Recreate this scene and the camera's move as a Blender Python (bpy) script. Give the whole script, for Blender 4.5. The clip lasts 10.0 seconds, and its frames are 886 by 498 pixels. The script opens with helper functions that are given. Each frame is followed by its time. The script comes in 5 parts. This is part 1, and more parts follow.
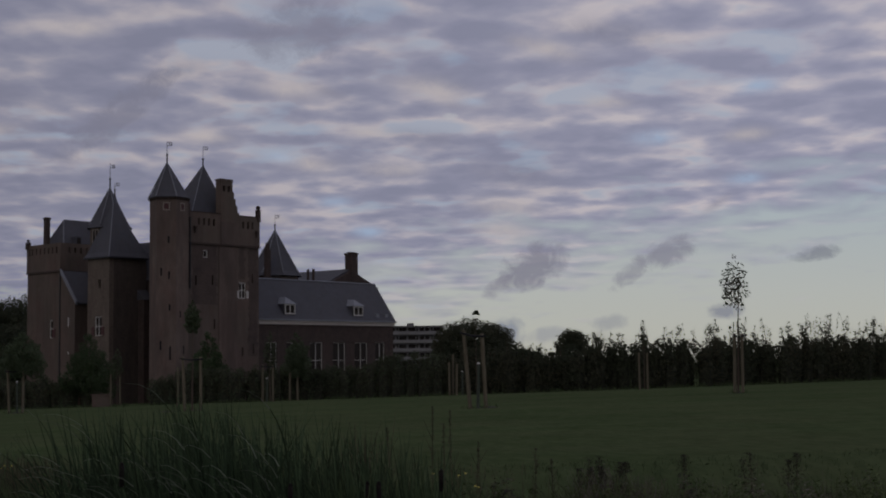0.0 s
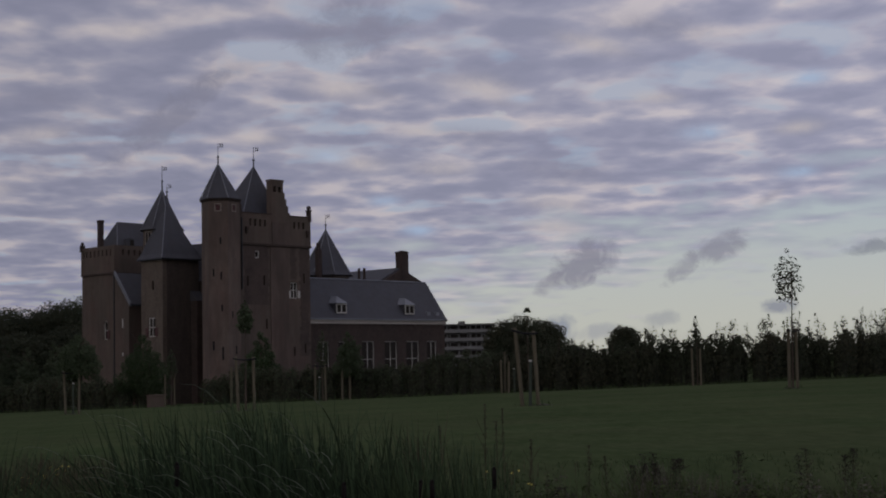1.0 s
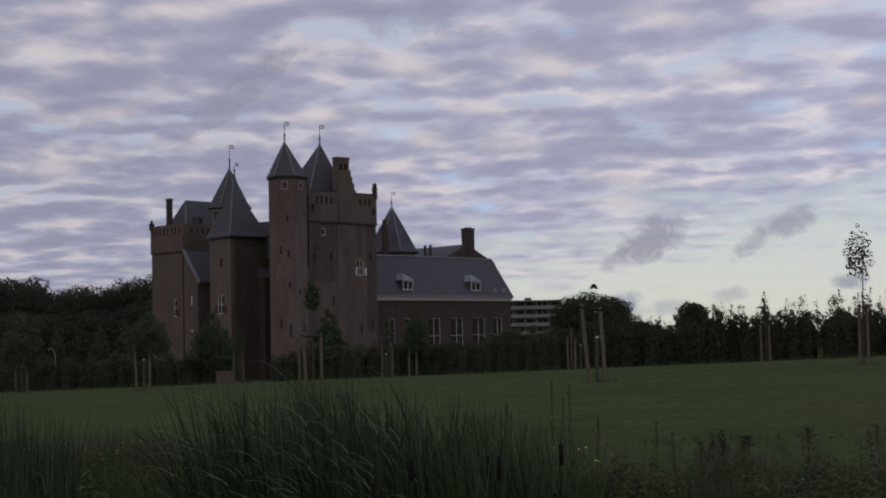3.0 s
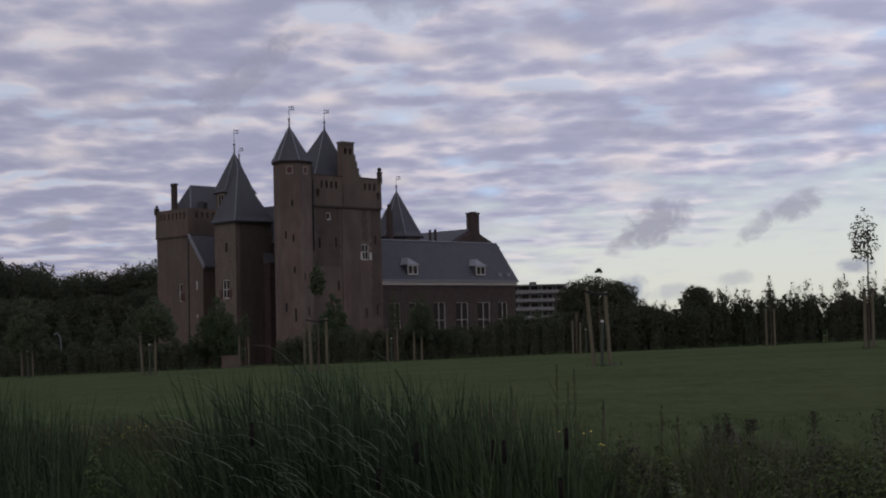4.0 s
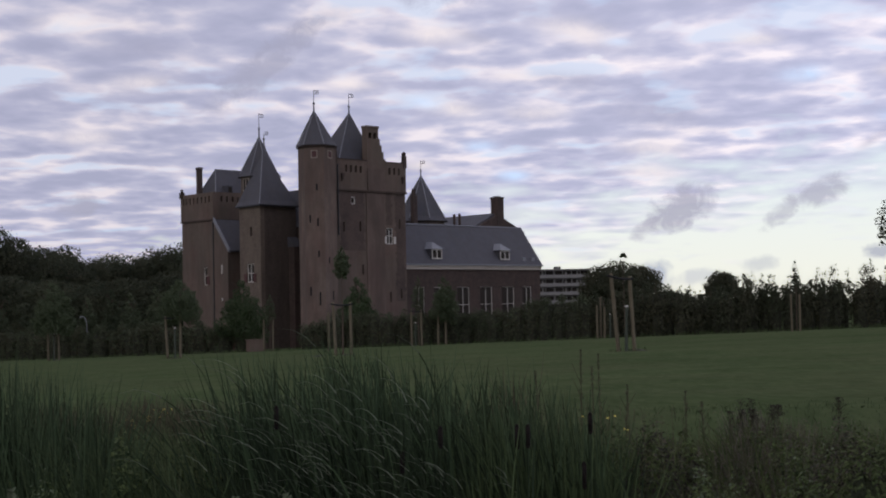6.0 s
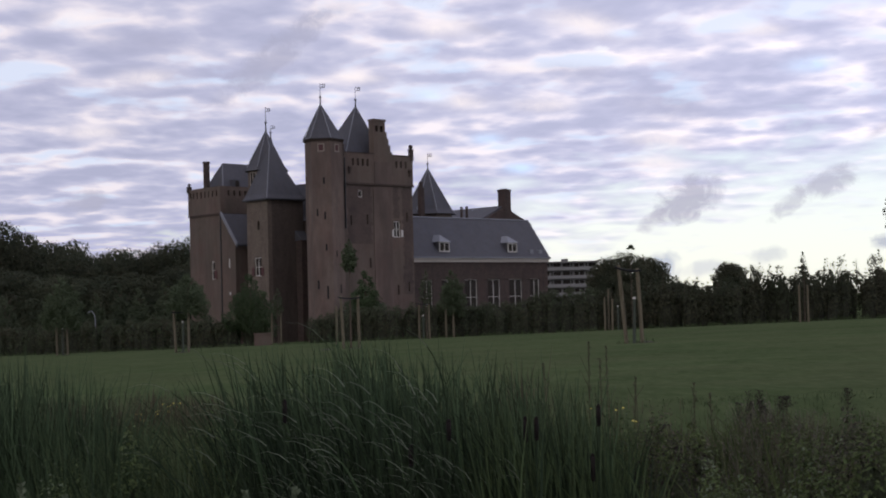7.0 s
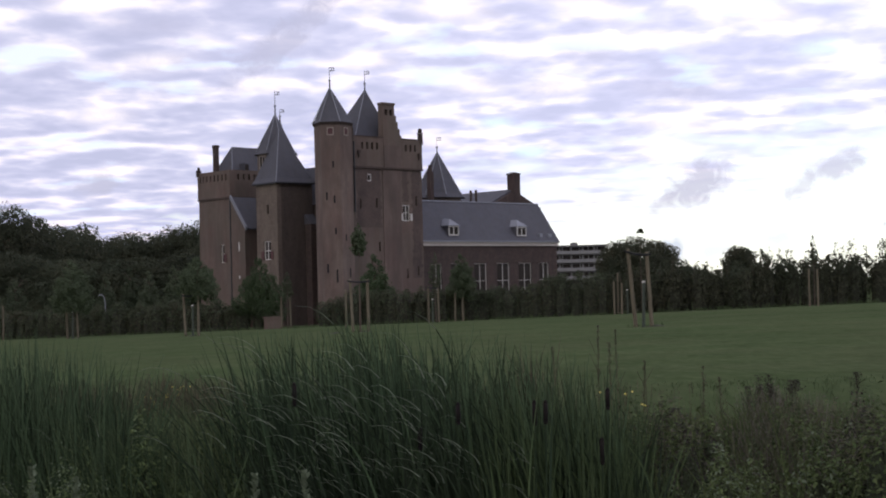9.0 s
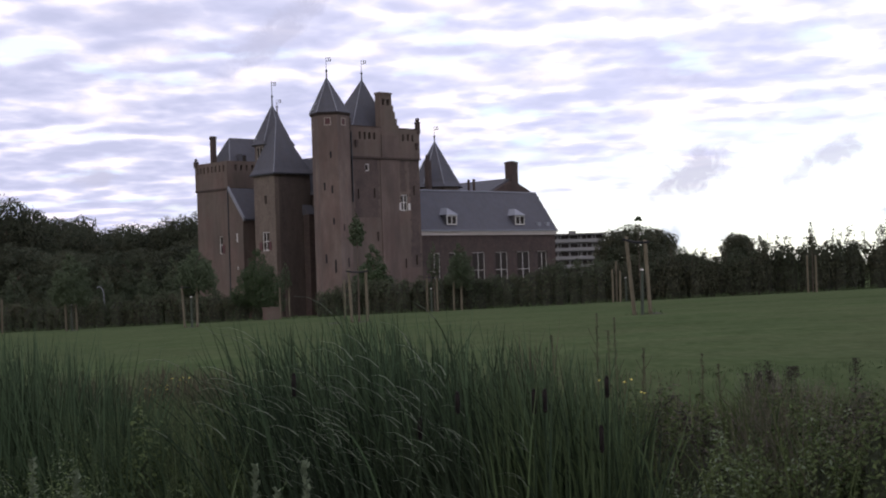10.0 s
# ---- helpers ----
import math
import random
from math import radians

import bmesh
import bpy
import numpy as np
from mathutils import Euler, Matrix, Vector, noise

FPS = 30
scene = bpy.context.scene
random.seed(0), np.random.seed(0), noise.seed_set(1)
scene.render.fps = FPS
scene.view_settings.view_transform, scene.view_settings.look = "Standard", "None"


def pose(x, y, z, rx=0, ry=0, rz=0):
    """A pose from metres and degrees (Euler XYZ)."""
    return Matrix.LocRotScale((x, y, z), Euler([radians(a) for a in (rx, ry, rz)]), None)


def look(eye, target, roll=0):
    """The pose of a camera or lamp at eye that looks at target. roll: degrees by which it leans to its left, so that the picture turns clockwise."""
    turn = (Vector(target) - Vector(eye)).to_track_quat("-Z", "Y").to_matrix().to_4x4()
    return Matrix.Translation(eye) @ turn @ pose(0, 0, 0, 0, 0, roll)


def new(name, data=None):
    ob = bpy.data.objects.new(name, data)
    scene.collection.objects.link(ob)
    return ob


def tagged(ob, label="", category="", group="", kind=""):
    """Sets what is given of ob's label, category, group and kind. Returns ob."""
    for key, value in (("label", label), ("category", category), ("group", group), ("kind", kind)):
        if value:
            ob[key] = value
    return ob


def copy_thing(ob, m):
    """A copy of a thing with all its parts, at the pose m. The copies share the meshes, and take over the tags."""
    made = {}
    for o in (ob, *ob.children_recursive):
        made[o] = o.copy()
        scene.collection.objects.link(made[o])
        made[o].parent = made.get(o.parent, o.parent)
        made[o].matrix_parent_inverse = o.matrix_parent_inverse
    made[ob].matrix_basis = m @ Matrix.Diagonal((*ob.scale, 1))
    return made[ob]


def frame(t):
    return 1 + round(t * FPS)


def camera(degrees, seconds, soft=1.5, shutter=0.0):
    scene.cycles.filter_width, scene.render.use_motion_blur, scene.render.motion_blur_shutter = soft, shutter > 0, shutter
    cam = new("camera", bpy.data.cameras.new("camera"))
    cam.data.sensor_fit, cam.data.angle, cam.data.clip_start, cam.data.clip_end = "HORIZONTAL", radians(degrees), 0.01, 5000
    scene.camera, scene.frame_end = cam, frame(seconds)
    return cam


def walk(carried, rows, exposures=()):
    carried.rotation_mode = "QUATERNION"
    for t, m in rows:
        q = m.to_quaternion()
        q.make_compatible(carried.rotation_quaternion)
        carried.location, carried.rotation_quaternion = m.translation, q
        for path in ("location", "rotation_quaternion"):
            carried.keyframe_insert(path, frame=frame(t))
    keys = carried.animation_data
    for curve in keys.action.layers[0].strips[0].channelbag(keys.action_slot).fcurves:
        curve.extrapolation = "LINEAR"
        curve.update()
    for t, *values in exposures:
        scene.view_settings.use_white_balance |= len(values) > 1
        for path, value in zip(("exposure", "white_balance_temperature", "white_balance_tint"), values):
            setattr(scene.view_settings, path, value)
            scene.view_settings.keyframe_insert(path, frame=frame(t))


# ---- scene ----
# ---- camera: it turns on one spot, hand held, on the bank of a ditch ----
cam = camera(35.0, 10.0, soft=2.0)
EYE = (0.0, 0.0, 1.6)
# seconds, yaw to the left, pitch up, roll
TURNS = [
    (0, -6.647, 4.679, -0.798), (0.5, -5.618, 4.623, -0.950), (1, -4.585, 4.634, -1.312),
    (1.5, -3.445, 4.504, -1.627), (2, -2.678, 4.405, -1.731), (2.5, -2.095, 4.108, -1.428),
    (4, -1.652, 3.115, -1.464), (4.5, -1.552, 2.903, -1.461), (5, -1.207, 2.781, -1.339),
    (5.5, -0.773, 2.616, -1.155), (7, -0.340, 2.217, -1.579), (7.5, 0.058, 1.935, -1.555),
    (8, 0.166, 1.793, -1.610), (8.5, 0.111, 1.752, -1.587), (9, 0.057, 1.564, -1.540),
    (9.5, -0.002, 1.329, -1.754), (10, 0.0, 1.129, -2.0),
]


def gaze(yaw, pitch, roll):
    y, p = radians(yaw), radians(pitch)
    ahead = Vector((-math.sin(y) * math.cos(p), math.cos(y) * math.cos(p), math.sin(p)))
    return look(EYE, Vector(EYE) + ahead * 50, roll)


walk(cam, [(t, gaze(y, p, r)) for t, y, p, r in TURNS],
     exposures=[(0, -1.74), (1, -1.60), (2.5, -1.28), (4.5, -1.0), (5.5, -0.78), (7, -0.55), (7.5, -0.40), (9, -0.20), (10, -0.13)])


# ---- sky and sun ----
def link(nt, a, b):
    nt.links.new(a, b)


def node(nt, kind, **vals):
    n = nt.nodes.new(kind)
    for k, v in vals.items():
        n.inputs[k.replace("_", " ")].default_value = v
    return n


def calc(nt, op, a, b=None, clamp=False):
    n = nt.nodes.new("ShaderNodeMath")
    n.operation, n.use_clamp = op, clamp
    for i, v in enumerate((a, b)):
        if v is None:
            continue
        if isinstance(v, (int, float)):
            n.inputs[i].default_value = v
        else:
            nt.links.new(v, n.inputs[i])
    return n.outputs[0]


def ramp(nt, fac, stops):
    r = nt.nodes.new("ShaderNodeValToRGB")
    while len(r.color_ramp.elements) < len(stops):
        r.color_ramp.elements.new(0.5)
    for e, (p, c) in zip(r.color_ramp.elements, stops):
        e.position = p
        e.color = (c, c, c, 1) if isinstance(c, (int, float)) else (*c, 1)
    nt.links.new(fac, r.inputs["Fac"])
    return r.outputs["Color"]


def mix(nt, fac, a, b, how="MIX"):
    m = nt.nodes.new("ShaderNodeMix")
    m.data_type, m.blend_type = "RGBA", how
    for sock, v in ((m.inputs[0], fac), (m.inputs[6], a), (m.inputs[7], b)):
        if isinstance(v, (int, float)):
            sock.default_value = v
        elif isinstance(v, tuple):
            sock.default_value = (*v, 1)
        else:
            nt.links.new(v, sock)
    return m.outputs[2]


SUN_UP, SUN_TURN = 14.0, 215.0
world = bpy.data.worlds.new("evening_sky")
scene.world = world
world.use_nodes = True
nt = world.node_tree
nt.nodes.clear()
out = nt.nodes.new("ShaderNodeOutputWorld")
bg = nt.nodes.new("ShaderNodeBackground")
bg.inputs["Strength"].default_value = 0.1
link(nt, bg.outputs[0], out.inputs[0])
sky = nt.nodes.new("ShaderNodeTexSky")
sky.sky_type, sky.sun_disc = "NISHITA", False
sky.sun_elevation, sky.sun_rotation = radians(SUN_UP), radians(SUN_TURN)
tc = nt.nodes.new("ShaderNodeTexCoord")
sep = nt.nodes.new("ShaderNodeSeparateXYZ")
link(nt, tc.outputs["Generated"], sep.inputs[0])
X, Y, Z = sep.outputs
up = calc(nt, "ADD", calc(nt, "MAXIMUM", Z, 0.0), 0.115)
flat = nt.nodes.new("ShaderNodeCombineXYZ")
link(nt, calc(nt, "DIVIDE", X, up), flat.inputs[0])
link(nt, calc(nt, "DIVIDE", Y, up), flat.inputs[1])
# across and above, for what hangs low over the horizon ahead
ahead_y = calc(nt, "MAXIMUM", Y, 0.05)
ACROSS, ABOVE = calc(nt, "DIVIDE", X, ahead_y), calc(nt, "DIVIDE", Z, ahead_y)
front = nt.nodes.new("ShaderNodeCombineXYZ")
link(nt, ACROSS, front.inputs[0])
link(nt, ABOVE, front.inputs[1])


def sky_noise(scale, detail, rough, sx=1.0, sy=1.0, dist=0.0, turn=0.0, seed=0.0, source=None):
    mp = nt.nodes.new("ShaderNodeMapping")
    mp.inputs["Scale"].default_value = (sx, sy, 1)
    mp.inputs["Rotation"].default_value = (0, 0, radians(turn))
    mp.inputs["Location"].default_value = (seed, seed * 0.7, seed)
    link(nt, (source or flat).outputs[0], mp.inputs[0])
    n = node(nt, "ShaderNodeTexNoise", Scale=scale, Detail=detail, Roughness=rough, Distortion=dist)
    link(nt, mp.outputs[0], n.inputs["Vector"])
    return n.outputs["Fac"]


# a broken sheet of small rolls: lavender undersides, pink-white lit edges, a few pale blue gaps
rolls = sky_noise(3.3, 4, 0.48, 1.3, 1.0, 0.35, 5, 7.7)
broad = sky_noise(0.8, 2, 0.5, 1.2, 1.2, 0.2, -8, 1.3)
ripple = sky_noise(12.0, 4, 0.55, 1.4, 1.1, 0.25, 4, 4.2)


def puffs(scale, turn, seed):
    """Dim in the middle of each small cloud, bright between them."""
    mp = nt.nodes.new("ShaderNodeMapping")
    mp.inputs["Rotation"].default_value = (0, 0, radians(turn))
    mp.inputs["Location"].default_value = (seed, seed, 0)
    mp.inputs["Scale"].default_value = (1.15, 1.0, 1)
    wob = nt.nodes.new("ShaderNodeVectorMath")
    wob.operation = "MULTIPLY_ADD"
    soft = node(nt, "ShaderNodeTexNoise", Scale=scale * 1.3, Detail=3.0, Roughness=0.5)
    link(nt, flat.outputs[0], soft.inputs["Vector"])
    link(nt, soft.outputs["Color"], wob.inputs[0])
    wob.inputs[1].default_value = (1.3 / scale, 1.3 / scale, 0)
    link(nt, flat.outputs[0], wob.inputs[2])
    link(nt, wob.outputs[0], mp.inputs[0])
    v = nt.nodes.new("ShaderNodeTexVoronoi")
    v.voronoi_dimensions, v.feature = "2D", "SMOOTH_F1"
    v.inputs["Scale"].default_value = scale
    v.inputs["Smoothness"].default_value = 0.45
    link(nt, mp.outputs[0], v.inputs["Vector"])
    return v.outputs["Distance"]


cells = calc(nt, "ADD", calc(nt, "MULTIPLY", puffs(4.5, 6, 2.1), 0.55), calc(nt, "MULTIPLY", puffs(10.5, -4, 5.3), 0.2))
# long swells that lay the small clouds in rows
sway_y = calc(nt, "ADD", calc(nt, "DIVIDE", Y, up), calc(nt, "ADD", calc(nt, "MULTIPLY", calc(nt, "DIVIDE", X, up), 0.12), calc(nt, "MULTIPLY", sky_noise(1.6, 3, 0.5, 1, 1, 0.2, 0, 3.1), 0.9)))
rows_of = calc(nt, "SINE", calc(nt, "MULTIPLY", sway_y, math.tau / 0.30))
swell = calc(nt, "MULTIPLY", rows_of, calc(nt, "MULTIPLY", sky_noise(3.0, 2, 0.5, 1.8, 1, 0.2, 0, 9.4), 0.13))
shape = calc(nt, "ADD", calc(nt, "ADD", calc(nt, "MULTIPLY", rolls, 0.55), calc(nt, "MULTIPLY", cells, 0.56)),
             calc(nt, "ADD", calc(nt, "ADD", calc(nt, "MULTIPLY", broad, 0.20), swell), calc(nt, "MULTIPLY", ripple, 0.10)))
tone = ramp(nt, shape, [(0.45, (6.9, 7.1, 9.7)), (0.54, (7.7, 7.8, 10.5)), (0.61, (8.8, 8.8, 11.3)), (0.67, (10.6, 10.2, 12.3)), (0.76, (14.0, 12.9, 13.9))])
# thinner, and so brighter, towards one side
tone = mix(nt, 1.0, tone, ramp(nt, calc(nt, "ADD", ACROSS, 0.5), [(0.3, 0.95), (0.85, 1.18)]), "MULTIPLY")
gaps = sky_noise(2.4, 3, 0.5, 1.2, 1.3, 0.4, 6, 11.9)
opening = ramp(nt, calc(nt, "ADD", gaps, calc(nt, "SUBTRACT", shape, 0.60)), [(0.63, 0.0), (0.76, 0.5)])
clear = mix(nt, 0.3, (10.0, 13.4, 19.0), sky.outputs[0])
clouded = mix(nt, opening, tone, clear)
# the clear strip over the horizon, wider to the right
lean_out = calc(nt, "ADD", ABOVE, calc(nt, "MULTIPLY", ACROSS, -0.16))
strip = ramp(nt, calc(nt, "ADD", lean_out, calc(nt, "MULTIPLY", calc(nt, "SUBTRACT", rolls, 0.5), 0.16)),
             [(0.015, 1.0), (0.075, 0.0)])
# it lies ahead alone
strip = mix(nt, 1.0, strip, ramp(nt, Y, [(0.0, 0.0), (0.6, 1.0)]), "MULTIPLY")
low = ramp(nt, ABOVE, [(0.0, (15.0, 14.8, 12.8)), (0.05, (14.2, 14.8, 14.1)), (0.13, (11.8, 13.8, 15.4))])
whole = mix(nt, strip, clouded, low)
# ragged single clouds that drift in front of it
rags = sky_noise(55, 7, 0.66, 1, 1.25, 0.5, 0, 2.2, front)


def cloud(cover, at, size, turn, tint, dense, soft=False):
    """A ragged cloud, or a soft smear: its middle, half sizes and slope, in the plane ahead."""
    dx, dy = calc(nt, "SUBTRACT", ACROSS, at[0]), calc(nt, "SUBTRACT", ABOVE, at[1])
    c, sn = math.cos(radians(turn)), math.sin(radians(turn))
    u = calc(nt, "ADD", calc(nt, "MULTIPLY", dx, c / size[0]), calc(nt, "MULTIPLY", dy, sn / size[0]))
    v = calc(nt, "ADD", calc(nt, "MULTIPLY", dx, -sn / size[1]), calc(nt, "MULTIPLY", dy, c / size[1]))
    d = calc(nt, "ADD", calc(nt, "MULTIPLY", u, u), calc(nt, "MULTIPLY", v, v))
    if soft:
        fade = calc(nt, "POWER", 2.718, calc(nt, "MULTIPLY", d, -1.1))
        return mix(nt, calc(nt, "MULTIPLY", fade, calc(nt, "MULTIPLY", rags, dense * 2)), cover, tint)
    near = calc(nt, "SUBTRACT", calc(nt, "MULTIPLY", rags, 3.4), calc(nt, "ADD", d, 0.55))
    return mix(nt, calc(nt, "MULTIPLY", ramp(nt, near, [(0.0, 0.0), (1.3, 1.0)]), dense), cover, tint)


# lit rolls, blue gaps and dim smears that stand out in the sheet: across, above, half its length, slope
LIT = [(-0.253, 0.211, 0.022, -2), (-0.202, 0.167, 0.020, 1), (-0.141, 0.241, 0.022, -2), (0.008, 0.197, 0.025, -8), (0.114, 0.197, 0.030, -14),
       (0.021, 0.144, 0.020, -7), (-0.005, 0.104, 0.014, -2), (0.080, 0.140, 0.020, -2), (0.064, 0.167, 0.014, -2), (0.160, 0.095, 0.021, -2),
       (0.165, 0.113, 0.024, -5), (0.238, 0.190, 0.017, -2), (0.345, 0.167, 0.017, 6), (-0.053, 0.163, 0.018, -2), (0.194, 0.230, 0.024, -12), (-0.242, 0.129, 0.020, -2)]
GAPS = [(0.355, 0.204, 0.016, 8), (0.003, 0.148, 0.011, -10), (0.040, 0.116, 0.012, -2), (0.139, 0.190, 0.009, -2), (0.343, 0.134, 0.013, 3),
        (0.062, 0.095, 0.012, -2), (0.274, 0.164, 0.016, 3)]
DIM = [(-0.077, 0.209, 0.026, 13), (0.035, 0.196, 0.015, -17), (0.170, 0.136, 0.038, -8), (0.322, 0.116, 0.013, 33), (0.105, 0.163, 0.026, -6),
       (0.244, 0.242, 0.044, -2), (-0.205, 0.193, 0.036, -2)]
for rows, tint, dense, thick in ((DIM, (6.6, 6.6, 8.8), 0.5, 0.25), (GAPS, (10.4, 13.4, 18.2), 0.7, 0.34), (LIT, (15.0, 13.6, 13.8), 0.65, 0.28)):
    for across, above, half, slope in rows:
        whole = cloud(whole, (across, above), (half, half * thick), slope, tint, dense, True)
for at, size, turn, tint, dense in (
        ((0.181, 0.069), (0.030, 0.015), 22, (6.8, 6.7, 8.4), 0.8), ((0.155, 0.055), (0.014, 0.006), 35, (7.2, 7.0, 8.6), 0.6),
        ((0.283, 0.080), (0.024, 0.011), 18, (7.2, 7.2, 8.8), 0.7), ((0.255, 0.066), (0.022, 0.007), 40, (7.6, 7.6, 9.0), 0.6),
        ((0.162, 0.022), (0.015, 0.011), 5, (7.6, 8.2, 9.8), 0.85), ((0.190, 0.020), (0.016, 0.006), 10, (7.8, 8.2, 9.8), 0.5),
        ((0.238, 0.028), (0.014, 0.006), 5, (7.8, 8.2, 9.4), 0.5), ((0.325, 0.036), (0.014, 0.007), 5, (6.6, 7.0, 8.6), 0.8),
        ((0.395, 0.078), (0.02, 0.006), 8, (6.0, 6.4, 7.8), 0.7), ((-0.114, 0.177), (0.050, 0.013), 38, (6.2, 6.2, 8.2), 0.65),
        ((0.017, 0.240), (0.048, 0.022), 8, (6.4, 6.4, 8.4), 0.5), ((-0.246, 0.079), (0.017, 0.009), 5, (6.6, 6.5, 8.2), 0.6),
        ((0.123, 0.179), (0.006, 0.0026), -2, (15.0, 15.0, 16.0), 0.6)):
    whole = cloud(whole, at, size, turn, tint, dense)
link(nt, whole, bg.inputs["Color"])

sun = new("sun", bpy.data.lights.new("sun", "SUN"))
sun.data.energy, sun.data.angle, sun.data.color = 0.5, radians(25), (1.0, 0.9, 0.8)
sun.matrix_world = look((-40, -60, 40), (0, 0, 0))


# ---- materials ----
def surface(name, base, rough=0.8, spots=(), bump=0.0, bump_scale=20.0, per_object=0.0, per_island=0.0, metallic=0.0):
    """A principled material. spots: (scale, strength, other colour, stretch) layers of noise over the base colour."""
    m = bpy.data.materials.new(name)
    m.use_nodes = True
    t = m.node_tree
    p = t.nodes["Principled BSDF"]
    p.inputs["Roughness"].default_value = rough
    p.inputs["Metallic"].default_value = metallic
    p.inputs["Specular IOR Level"].default_value = 0.25
    co = t.nodes.new("ShaderNodeTexCoord")
    col = base
    for scale, strength, other, stretch in spots:
        mp = t.nodes.new("ShaderNodeMapping")
        mp.inputs["Scale"].default_value = stretch
        link(t, co.outputs["Object"], mp.inputs[0])
        n = node(t, "ShaderNodeTexNoise", Scale=scale, Detail=5.0, Roughness=0.6)
        link(t, mp.outputs[0], n.inputs["Vector"])
        fac = calc(t, "MULTIPLY", ramp(t, n.outputs["Fac"], [(0.38, 0.0), (0.64, 1.0)]), strength)
        col = mix(t, fac, col, other)
    if per_object or per_island:
        h = t.nodes.new("ShaderNodeHueSaturation")
        value = 1 - per_object - per_island
        if per_object:
            value = calc(t, "ADD", calc(t, "MULTIPLY", t.nodes.new("ShaderNodeObjectInfo").outputs["Random"], 2 * per_object), value)
        if per_island:
            value = calc(t, "ADD", calc(t, "MULTIPLY", t.nodes.new("ShaderNodeNewGeometry").outputs["Random Per Island"], 2 * per_island), value)
        link(t, value, h.inputs["Value"])
        if isinstance(col, tuple):
            h.inputs["Color"].default_value = (*col, 1)
        else:
            link(t, col, h.inputs["Color"])
        col = h.outputs[0]
    if isinstance(col, tuple):
        p.inputs["Base Color"].default_value = (*col, 1)
    else:
        link(t, col, p.inputs["Base Color"])
    if bump:
        n = node(t, "ShaderNodeTexNoise", Scale=bump_scale, Detail=4.0)
        link(t, co.outputs["Object"], n.inputs["Vector"])
        b = t.nodes.new("ShaderNodeBump")
        b.inputs["Strength"].default_value = bump
        b.inputs["Distance"].default_value = 0.03
        link(t, n.outputs["Fac"], b.inputs["Height"])
        link(t, b.outputs[0], p.inputs["Normal"])
    return m


ONE = (1, 1, 1)
brick = surface("old_brick", (0.142, 0.098, 0.075), 0.92,
                [(7.0, 0.5, (0.070, 0.052, 0.042), (1, 1, 2.5)), (2.6, 0.5, (0.168, 0.124, 0.098), (1, 1, 1.6)), (1.0, 0.6, (0.074, 0.057, 0.047), (1, 1, 0.8)),
                 (0.5, 0.6, (0.178, 0.134, 0.104), (1.2, 1.2, 0.6)), (0.13, 0.55, (0.138, 0.080, 0.066), (1, 1, 0.8)), (0.24, 0.75, (0.066, 0.050, 0.043), (1.4, 1.4, 0.6)),
                 (0.8, 0.4, (0.150, 0.122, 0.096), (2.0, 2.0, 0.3)), (0.35, 0.35, (0.092, 0.082, 0.060), (1, 1, 1))], 0.5, 9)
brick_pale = surface("mended_brick", (0.146, 0.104, 0.082), 0.92,
                     [(8.0, 0.45, (0.090, 0.068, 0.054), (1, 1, 2.5)), (3.0, 0.45, (0.190, 0.146, 0.116), (1, 1, 1.6)), (1.2, 0.6, (0.080, 0.062, 0.051), (1, 1, 0.8)),
                      (0.33, 0.6, (0.160, 0.096, 0.078), (1, 1, 0.6)), (0.6, 0.6, (0.198, 0.152, 0.122), (1.4, 1.4, 0.5)), (0.2, 0.75, (0.078, 0.059, 0.049), (1.5, 1.5, 0.5)),
                      (0.9, 0.4, (0.072, 0.057, 0.048), (2.0, 2.0, 0.25))], 0.5, 9)
brick_dark = surface("sooty_brick", (0.058, 0.042, 0.036), 0.92,
                     [(0.25, 0.75, (0.038, 0.031, 0.028), (1, 1, 0.7)), (0.45, 0.6, (0.084, 0.046, 0.038), (1, 1, 0.6)), (0.9, 0.65, (0.084, 0.062, 0.052), ONE), (1.5, 0.6, (0.034, 0.029, 0.025), (2.2, 2.2, 0.3)),
                      (3.0, 0.5, (0.100, 0.072, 0.058), (1, 1, 1.6)), (8.0, 0.5, (0.034, 0.027, 0.023), (1, 1, 2.5))], 0.6, 9)
brick_soot = surface("stained_brick", (0.094, 0.068, 0.057), 0.92,
                     [(0.4, 0.7, (0.050, 0.039, 0.034), (1, 1, 0.7)), (1.1, 0.6, (0.115, 0.084, 0.069), ONE), (4.0, 0.5, (0.05, 0.038, 0.032), (1, 1, 2))], 0.6, 9)
slate = surface("slate", (0.062, 0.062, 0.070), 0.72,
                [(7.0, 0.5, (0.090, 0.090, 0.100), (1, 1, 3)), (2.2, 0.5, (0.046, 0.046, 0.052), (1, 1, 0.8)), (0.5, 0.5, (0.078, 0.078, 0.088), (1.5, 1.5, 0.5)),
                 (1.2, 0.45, (0.068, 0.062, 0.060), (2.2, 2.2, 0.25))], 0.5, 9)
lead = surface("lead", (0.20, 0.205, 0.22), 0.55, [(3, 0.4, (0.15, 0.155, 0.165), ONE)])
white = surface("white_paint", (0.50, 0.47, 0.42), 0.5, [(4, 0.3, (0.42, 0.39, 0.34), ONE)])
frame_tan = surface("beige_frame", (0.26, 0.22, 0.18), 0.6, [(4, 0.4, (0.20, 0.17, 0.14), ONE)])
cream = surface("cream_cornice", (0.50, 0.44, 0.38), 0.6, [(2, 0.4, (0.38, 0.33, 0.28), ONE)])
iron = surface("black_iron", (0.03, 0.03, 0.033), 0.5)
